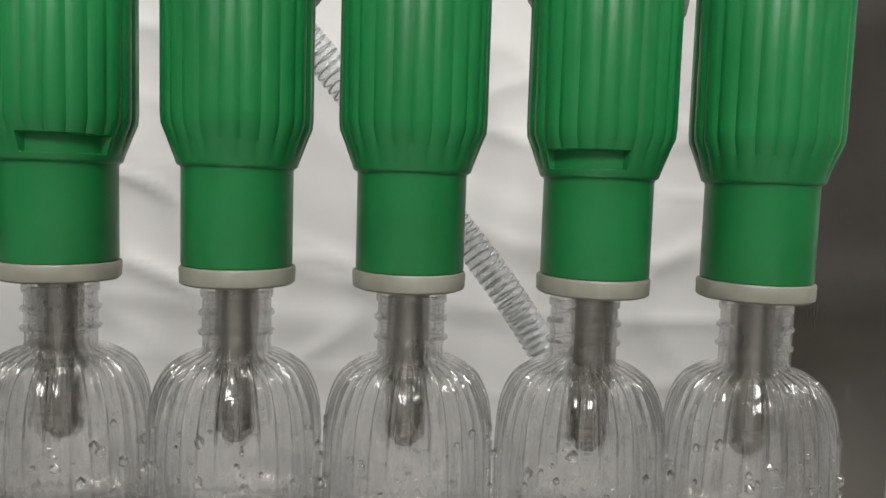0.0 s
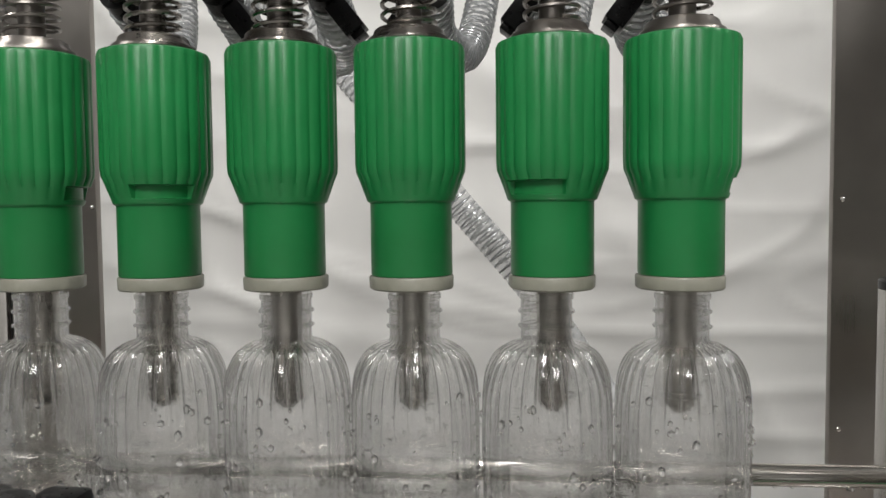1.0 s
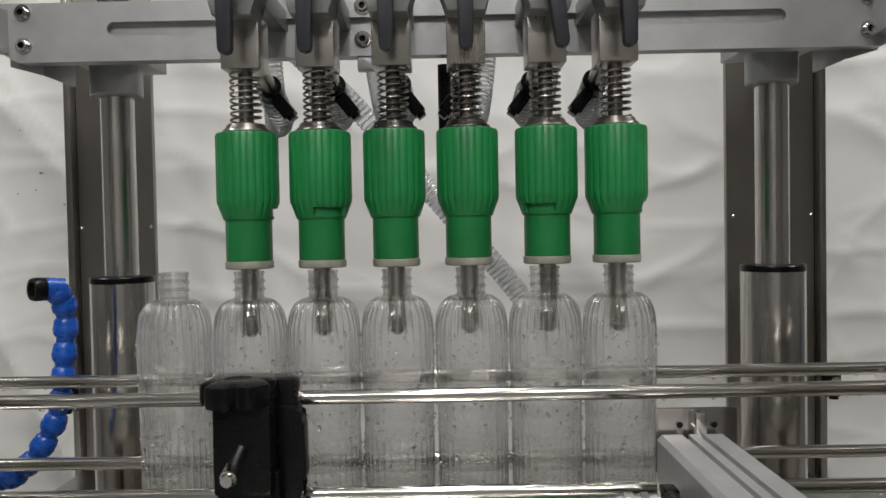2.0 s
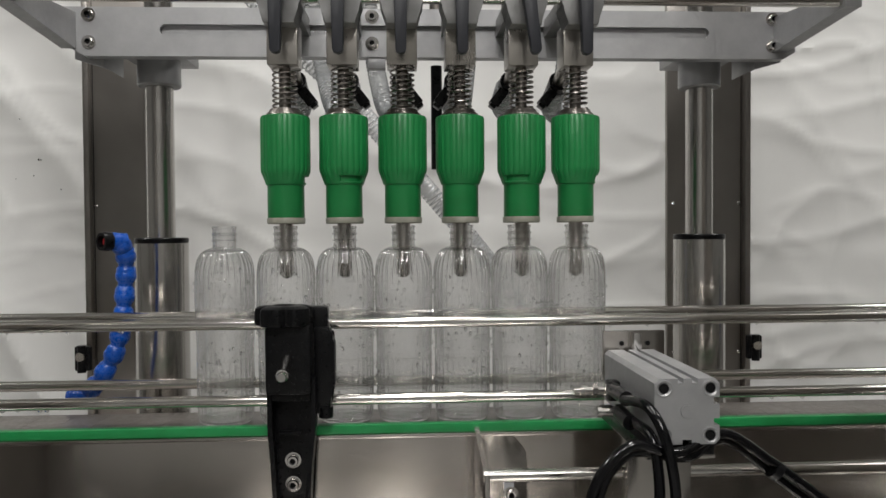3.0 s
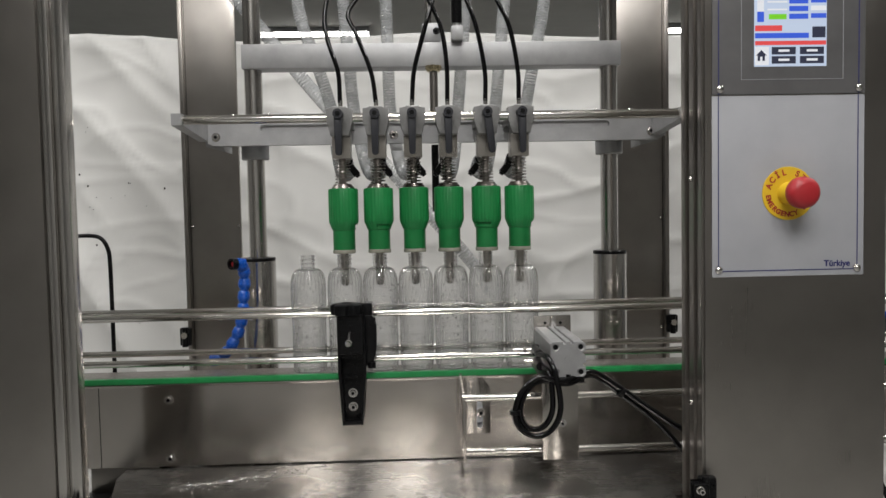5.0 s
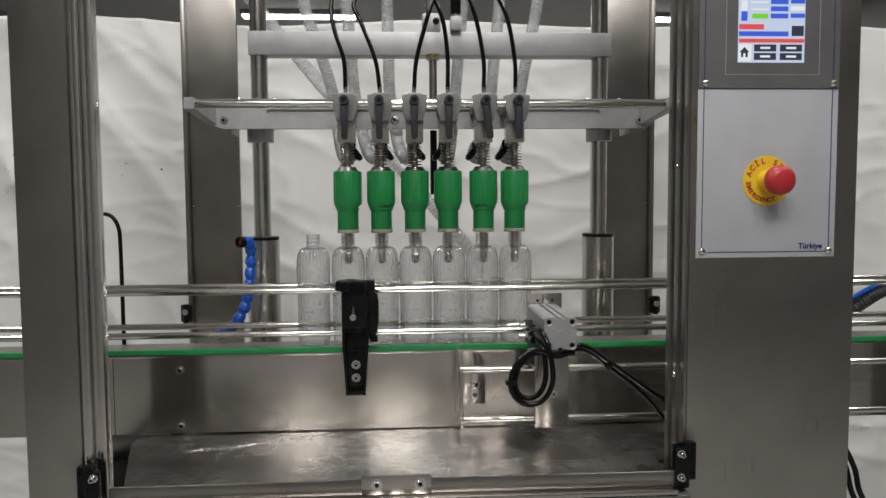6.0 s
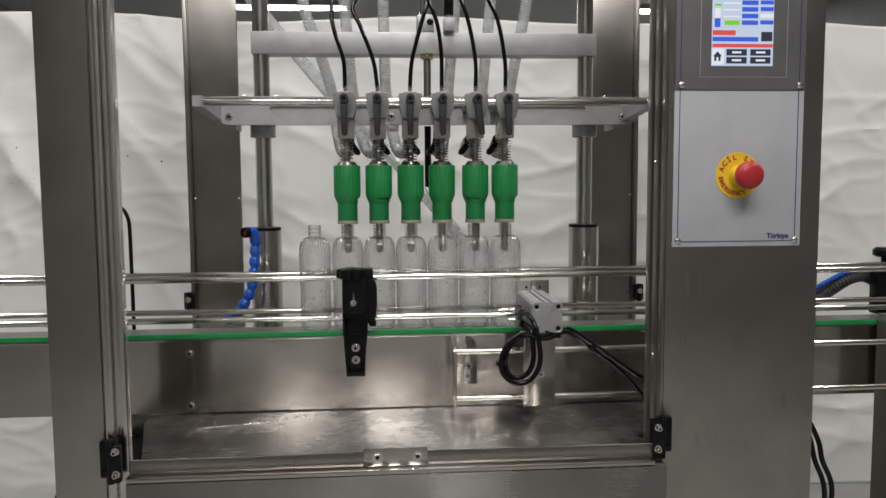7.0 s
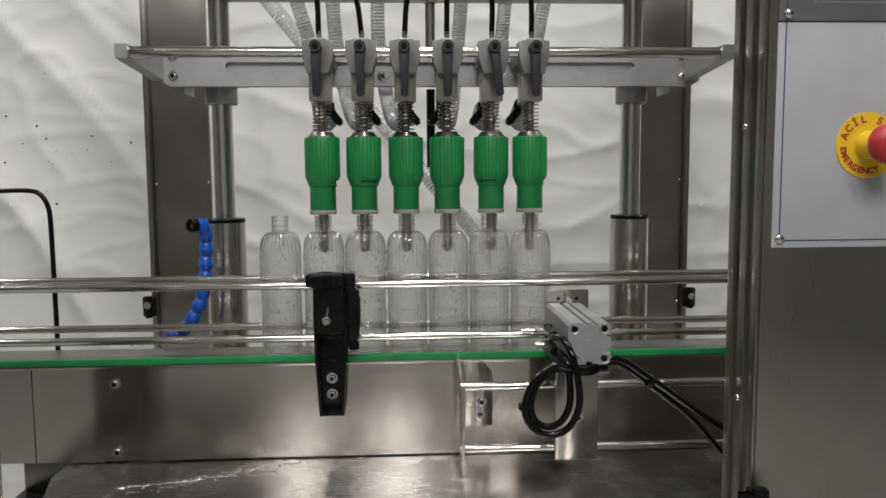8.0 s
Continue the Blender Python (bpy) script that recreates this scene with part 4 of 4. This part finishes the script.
# flow fittings with knobs
bm = B()
rod(bm, (0.368, -0.140, 0.960), (0.398, -0.140, 0.960), 0.0036, seg=12)
rod(bm, (0.374, -0.140, 0.960), (0.380, -0.140, 0.960), 0.0056, seg=12)
rod(bm, (0.386, -0.140, 0.960), (0.391, -0.140, 0.960), 0.0056, seg=6)
rod(bm, (0.383, -0.170, 0.946), (0.387, -0.170, 0.946), 0.0052, seg=12)
rod(bm, (0.398, -0.140, 0.960), (0.404, -0.140, 0.960), 0.0062, seg=12)
rod(bm, (0.386, -0.170, 0.946), (0.400, -0.170, 0.946), 0.0038, seg=12)
rod(bm, (0.400, -0.170, 0.946), (0.412, -0.170, 0.946), 0.0068, seg=6)
part("throttle_screws", bm, CHROME, sc)
bm = B()
box(bm, 0.4005, 0.412, -0.148, -0.132, 0.950, 0.969, 0.002)
rod(bm, (0.405, -0.140, 0.962), (0.405, -0.190, 0.962), 0.0068, seg=16)
rod(bm, (0.404, -0.170, 0.946), (0.404, -0.205, 0.944), 0.0068, seg=16)
part("elbow_fitting", bm, BLACK, sc, "black push-in elbow")


def air_hose(name, pts, r, label, group="", n=10, dx=0.0):
    bm = B()
    sweep(bm, smooth_path([(x + dx, y, z) for x, y, z in pts], n), r, 12)
    return tagged(part(name, bm, HOSE), label, "air hose", group)


air_hose("air_hose", [(0.405, -0.190, 0.962), (0.414, -0.232, 0.963), (0.423, -0.252, 0.936), (0.429, -0.254, 0.886), (0.415, -0.252, 0.853), (0.389, -0.250, 0.843), (0.365, -0.250, 0.857), (0.358, -0.250, 0.883), (0.369, -0.248, 0.913), (0.397, -0.244, 0.935), (0.435, -0.242, 0.927), (0.487, -0.215, 0.935), (0.536, -0.200, 0.905), (0.590, -0.195, 0.866), (0.640, -0.190, 0.832), (0.700, -0.185, 0.800)], 0.0046, "glossy black air hose coiled before the stop cylinder", "cylinder hoses", dx=-0.009)
air_hose("air_hose", [(0.409, -0.205, 0.945), (0.415, -0.236, 0.939), (0.418, -0.246, 0.906), (0.416, -0.248, 0.879), (0.405, -0.247, 0.859), (0.387, -0.243, 0.852), (0.371, -0.243, 0.863), (0.367, -0.243, 0.886), (0.377, -0.241, 0.911), (0.401, -0.236, 0.927), (0.445, -0.236, 0.922), (0.491, -0.205, 0.927), (0.548, -0.190, 0.886), (0.601, -0.190, 0.843), (0.640, -0.190, 0.800), (0.680, -0.185, 0.757)], 0.0046, "glossy black air hose coiled before the stop cylinder", "cylinder hoses", dx=-0.009)
for p, d in (((0.349, -0.2465, 0.881), (0, 0, 1)), ((0.532, -0.197, 0.896), (0.8, 0, -0.6))):
    bm = B()
    q = Vector(p)
    v = Vector(d) * 0.0035
    rod(bm, q - v, q + v, 0.0090, seg=14)
    tagged(part("cable_tie", bm, BLACK), "black tie round the air hoses", "cable tie")

# air hoses of the filling heads
for k, pts in ((1, [(0.0665, -0.012, 1.400), (0.064, -0.010, 1.456), (0.047, -0.006, 1.512), (0.041, 0.0, 1.557), (0.052, 0.01, 1.610), (0.09, 0.03, 1.68)]),
               (2, [(0.132, -0.012, 1.400), (0.124, -0.010, 1.456), (0.099, -0.006, 1.524), (0.084, 0.0, 1.563), (0.108, 0.01, 1.605), (0.15, 0.03, 1.68)]),
               (3, [(0.198, -0.012, 1.400), (0.203, -0.010, 1.456), (0.221, -0.006, 1.524), (0.238, 0.0, 1.581), (0.258, 0.02, 1.66)]),
               (4, [(0.263, -0.012, 1.400), (0.263, -0.010, 1.468), (0.254, -0.004, 1.536), (0.230, 0.0, 1.595), (0.21, 0.02, 1.67)]),
               (5, [(0.333, -0.012, 1.400), (0.333, -0.010, 1.457), (0.319, -0.006, 1.536), (0.299, 0.0, 1.595), (0.27, 0.02, 1.68)]),
               (6, [(0.395, -0.012, 1.400), (0.394, -0.010, 1.457), (0.380, -0.006, 1.537), (0.355, 0.0, 1.595), (0.33, 0.02, 1.68)])):
    air_hose("air_hose", pts, 0.0043, "glossy black air hose rising from a filling head", "head hoses")


# clear ribbed hoses
def ribbed_hose(pts, r, label, pitch=0.0062):
    fine = smooth_path(pts, 24)
    total = sum((b - a).length for a, b in zip(fine, fine[1:]))
    n = int(total / pitch * 4)
    step, acc, out, i = total / n, 0.0, [fine[0]], 0
    for a, b in zip(fine, fine[1:]):
        d = (b - a).length
        while acc + d >= step * len(out) and len(out) < n:
            out.append(a.lerp(b, (step * len(out) - acc) / d))
        acc += d
    h = thing("ribbed_hose", pts[0][0], pts[0][1], pts[0][2], label, "hose", "clear ribbed hoses")
    bm = B()
    sweep(bm, out, r, 16, radius=lambda i, m: r + 0.0008 * (0, 0.7, 1, 0.7)[i % 4])
    part("skin", bm, TUBE, h)
    bm = B()
    L = len(out)
    coil = []
    side = None
    for i in range(L - 1):
        d = (out[i + 1] - out[i]).normalized()
        if side is None:
            side = d.cross(Vector((0, 1, 0.13))).normalized()
        side = (side - d * side.dot(d)).normalized()
        oth = d.cross(side)
        for q in range(3):
            a = 2 * math.pi * (i * 3 + q) / 12
            coil.append(out[i].lerp(out[i + 1], q / 3) + (r + 0.0002) * (math.cos(a) * side + math.sin(a) * oth))
    sweep(bm, coil, 0.0011, 4)
    part("wire_coil", bm, WIRE, h, "fine wire coil")
    return h


TOPX = {1: -0.045, 2: 0.053, 3: 0.146, 4: 0.320, 5: 0.406, 6: 0.494}
LOWX = {1: 0.02, 2: 0.070, 3: 0.150, 4: 0.301, 5: 0.384, 6: 0.452}
for k in range(1, 7):
    x = k * PITCH
    ribbed_hose([(x, 0.104, 1.298), (x, 0.150, 1.281), (0.6 * x + 0.4 * LOWX[k], 0.215, 1.282), (0.3 * x + 0.7 * LOWX[k], 0.262, 1.330), (LOWX[k], 0.280, 1.430), (0.5 * LOWX[k] + 0.5 * TOPX[k], 0.28, 1.54), (TOPX[k], 0.28, 1.65), (TOPX[k] * 1.1 - 0.02, 0.28, 1.90)], 0.0128, "clear wire-wound ribbed hose looping up from a filling head")
ribbed_hose([(-0.40, 0.45, 1.95), (-0.196, 0.45, 1.689), (0.004, 0.45, 1.443), (0.095, 0.45, 1.355), (0.166, 0.45, 1.275), (0.250, 0.45, 1.175), (0.340, 0.45, 1.068), (0.42, 0.46, 0.95)], 0.0155, "thick clear wire-wound hose running diagonally behind the heads", 0.0080)

# top cylinder
tc = thing("lift_cylinder", 0.294, 0.2, 1.585, "dark pneumatic lift cylinder above the cross bar", "pneumatic cylinder")
bm = B()
spin(bm, [(0.004, 1.585), (0.0105, 1.585), (0.0115, 1.588), (0.0115, 1.95), (0.004, 1.95)], 24, at=(0.294, 0.17, 0))
part("barrel", bm, BLACK, tc)
bm = B()
rod(bm, (0.294, 0.17, 1.578), (0.294, 0.17, 1.586), 0.008, seg=20)
box(bm, 0.282, 0.306, 0.155, 0.185, 1.5485, 1.578, 0.002)
part("foot", bm, ALU, tc)
kn = thing("knuckle_joint", 0.24, 0.19, 1.5485, "aluminium knuckle with dark bolt on the cross bar", "knuckle joint")
bm = B()
box(bm, 0.222, 0.262, 0.178, 0.215, 1.5485, 1.590, 0.006)
part("block", bm, ALU, kn)
cap_screw(kn, 0.252, 0.178, 1.572, 0.005, mat=BLACK)
one_rod("pin", SHAFT, kn, (0.236, 0.195, 1.590), (0.236, 0.195, 1.95), 0.0075)

# ---------------- blue jointed coolant hose ----------------
bh = thing("jointed_hose", -0.19, 0.075, BELT_Z, "blue jointed plastic hose with black tip beside the shaft sleeve", "jointed hose")
path = smooth_path([(-0.138, 0.060, 1.103), (-0.134, 0.066, 1.091), (-0.1350, 0.070, 1.068), (-0.137, 0.07, 1.043), (-0.1390, 0.07, 1.019), (-0.1425, 0.07, 0.995), (-0.149, 0.07, 0.972), (-0.160, 0.07, 0.951), (-0.174, 0.07, 0.932), (-0.190, 0.07, 0.918), (-0.204, 0.07, 0.915)], 1)
for a, b2 in zip(path, path[1:]):
    d = b2 - a
    L = d.length
    bm = B()
    # a ball, a waist and the skirt that grips the next ball
    spin(bm, [(0.0001, -0.007), (0.0070, -0.0055), (0.0110, -0.001), (0.0122, 0.004), (0.0112, 0.009), (0.0086, 0.0125), (0.0084, L * 0.66), (0.0108, L * 0.78), (0.0114, L), (0.0001, L)], 20, turn=d.to_track_quat("Z", "Y").to_matrix().to_4x4(), at=a)
    part("joint", bm, BLUE, bh)
bm = B()
rod(bm, (-0.132, 0.064, 1.104), (-0.146, 0.055, 1.105), 0.0105, 0.0115, seg=20)
part("joint", bm, BLUE, bh)
bm = B()
spin(bm, [(0.0040, 0), (0.0112, 0), (0.0116, 0.010), (0.0105, 0.0135), (0.0075, 0.0135), (0.0070, 0.004), (0.0001, 0.004)], 24, turn=(Vector((-0.62, -0.78, 0.03))).to_track_quat("Z", "Y").to_matrix().to_4x4(), at=(-0.146, 0.055, 1.105))
tip = part("tip", bm, BLACK, bh, "black tip with dark red inside")
bm = B()
spin(bm, [(0.0001, 0.0042), (0.0058, 0.0042), (0.0050, 0.0085), (0.0001, 0.0095)], 18, turn=(Vector((-0.62, -0.78, 0.03))).to_track_quat("Z", "Y").to_matrix().to_4x4(), at=(-0.146, 0.055, 1.105))
part("insert", bm, RED, tip)

# bent black edge rod
bm = B()
sweep(bm, smooth_path([(-0.420, 0.146, 0.80), (-0.420, 0.146, 1.0), (-0.4205, 0.146, 1.10), (-0.423, 0.146, 1.132), (-0.434, 0.146, 1.154), (-0.453, 0.146, 1.162), (-0.50, 0.146, 1.162), (-0.57, 0.146, 1.159)], 8), 0.0042, 10)
tagged(part("bent_rod", bm, BLACK), "thin bent black rod standing behind the conveyor", "rod")

# beyond the control cabinet
bm = B()
sweep(bm, smooth_path([(1.09, 0.12, 0.906), (1.14, 0.12, 0.945), (1.225, 0.12, 0.990), (1.275, 0.12, 1.000), (1.305, 0.13, 0.985), (1.315, 0.14, 0.90)], 10), 0.0058, 12)
tagged(part("blue_hose", bm, BLUE), "smooth blue hose arching beside the conveyor", "hose")
bm = B()
pts = smooth_path([(1.12, 0.13, 0.906), (1.178, 0.13, 0.938), (1.246, 0.13, 0.978), (1.300, 0.14, 0.975), (1.345, 0.15, 0.93), (1.36, 0.15, 0.80)], 40)
sweep(bm, pts, 0.016, 14, radius=lambda i, m: 0.0165 if i % 4 < 2 else 0.0145)
tagged(part("corrugated_hose", bm, plain("grey hose rubber", (0.05, 0.052, 0.055), (0.07, 0.072, 0.075), 0.4, 50, 0.1)), "dark grey corrugated hose beside the conveyor", "hose")
kb = thing("clamp_knob", 1.30, 0.08, 0.898, "black clamp post with round knob beside the conveyor", "clamp")
bm = B()
spin(bm, [(0.0001, 1.030), (0.022, 1.030), (0.028, 1.034), (0.028, 1.046), (0.022, 1.052), (0.0001, 1.053)], 30, at=(1.300, 0.085, 0))
part("knob", bm, BLACK, kb)
bm = B()
box(bm, 1.272, 1.330, 0.066, 0.10, 0.898, 1.010, 0.003)
rod(bm, (1.30, 0.085, 1.01), (1.30, 0.085, 1.031), 0.010, seg=16)
part("post", bm, BLACK, kb)
sl = thing("support_leg", 1.2, -0.09, 0, "brushed steel support leg before the conveyor end", "support leg")
one_box("post", STEEL_V, sl, (1.186, 1.25, -0.165, -0.060, 0.02, 0.925), 0.002)
one_box("foot", STEEL_H, sl, (1.175, 1.263, -0.175, -0.058, 0.0, 0.02), 0.002)
for dx in (0.0, 0.014):
    bm = B()
    sweep(bm, smooth_path([(0.884, -0.29, 0.80 + dx), (0.908 + dx, -0.295, 0.74), (0.916 + dx, -0.30, 0.70), (0.937 + dx, -0.30, 0.636), (0.93, -0.30, 0.50), (0.90, -0.28, 0.30)], 8), 0.0045, 10)
    tagged(part("power_cable", bm, HOSE), "black cable hanging beside the control cabinet", "cable", "cabinet cables")

# water lying on the drip tray
bm = B()
rnd = random.Random(5)
for _ in range(230):
    u = rnd.random()
    x, y = -0.225 + 0.26 * u, -0.165 + 0.10 * u + rnd.gauss(0, 0.020 * (1.1 - u))
    if not (-0.255 < x < 0.05 and -0.33 < y < -0.06):
        continue
    s = rnd.choice((0.0007, 0.0010, 0.0014, 0.0021))
    bmesh.ops.create_icosphere(bm, subdivisions=1, radius=1.0, matrix=Matrix.Translation((x, y, 0.7452)) @ Matrix.Diagonal((s, s, s * 0.55, 1)))
puddle = smooth_path([(-0.215, -0.150, 0.7455), (-0.19, -0.138, 0.7455), (-0.14, -0.130, 0.7455), (-0.10, -0.118, 0.7455), (-0.06, -0.112, 0.7455)], 8)
sweep(bm, puddle, 0.004, 8, radius=lambda i, m: 0.0006 + 0.0014 * math.sin(math.pi * i / (m - 1)) * (0.8 + 0.3 * math.sin(i * 1.7)))
for v in bm.verts:
    if v.co.z > 0.7455:
        v.co.z = 0.7455 + (v.co.z - 0.7455) * 0.4
tagged(part("spilled_water", bm, WATER), "spilled water drops on the steel drip tray", "water", kind="stuff")
bm = B()
for _ in range(90):
    x, s = rnd.uniform(-0.3, 0.75), rnd.choice((0.0010, 0.0014, 0.0019))
    yy, zz = rnd.choice(((-0.045, 1.017), (0.045, 1.016), (-0.045, 0.935)))
    bmesh.ops.create_icosphere(bm, subdivisions=1, radius=1.0, matrix=Matrix.Translation((x, yy, zz - 0.0062 - s * 0.4)) @ Matrix.Diagonal((s * 1.3, s, s, 1)))
tagged(part("hanging_drops", bm, WATER), "water drops hanging under the guide rails", "water", kind="stuff")

# dark specks on the sheet
bm = B()
for _ in range(22):
    x, z, s = -0.92 + rnd.gauss(0, 0.16), 1.28 + rnd.gauss(0, 0.14), rnd.choice((0.0012, 0.0016, 0.0024, 0.0034))
    bmesh.ops.create_icosphere(bm, subdivisions=1, radius=1.0, matrix=Matrix.Translation((x, sheet_y(x, z) - 0.003, z)) @ Matrix.Diagonal((s, 0.003, s * 1.2, 1)))
tagged(part("dirt_speck", bm, BLACK), "small dark dirt specks on the white tarpaulin", "dirt", kind="stuff")
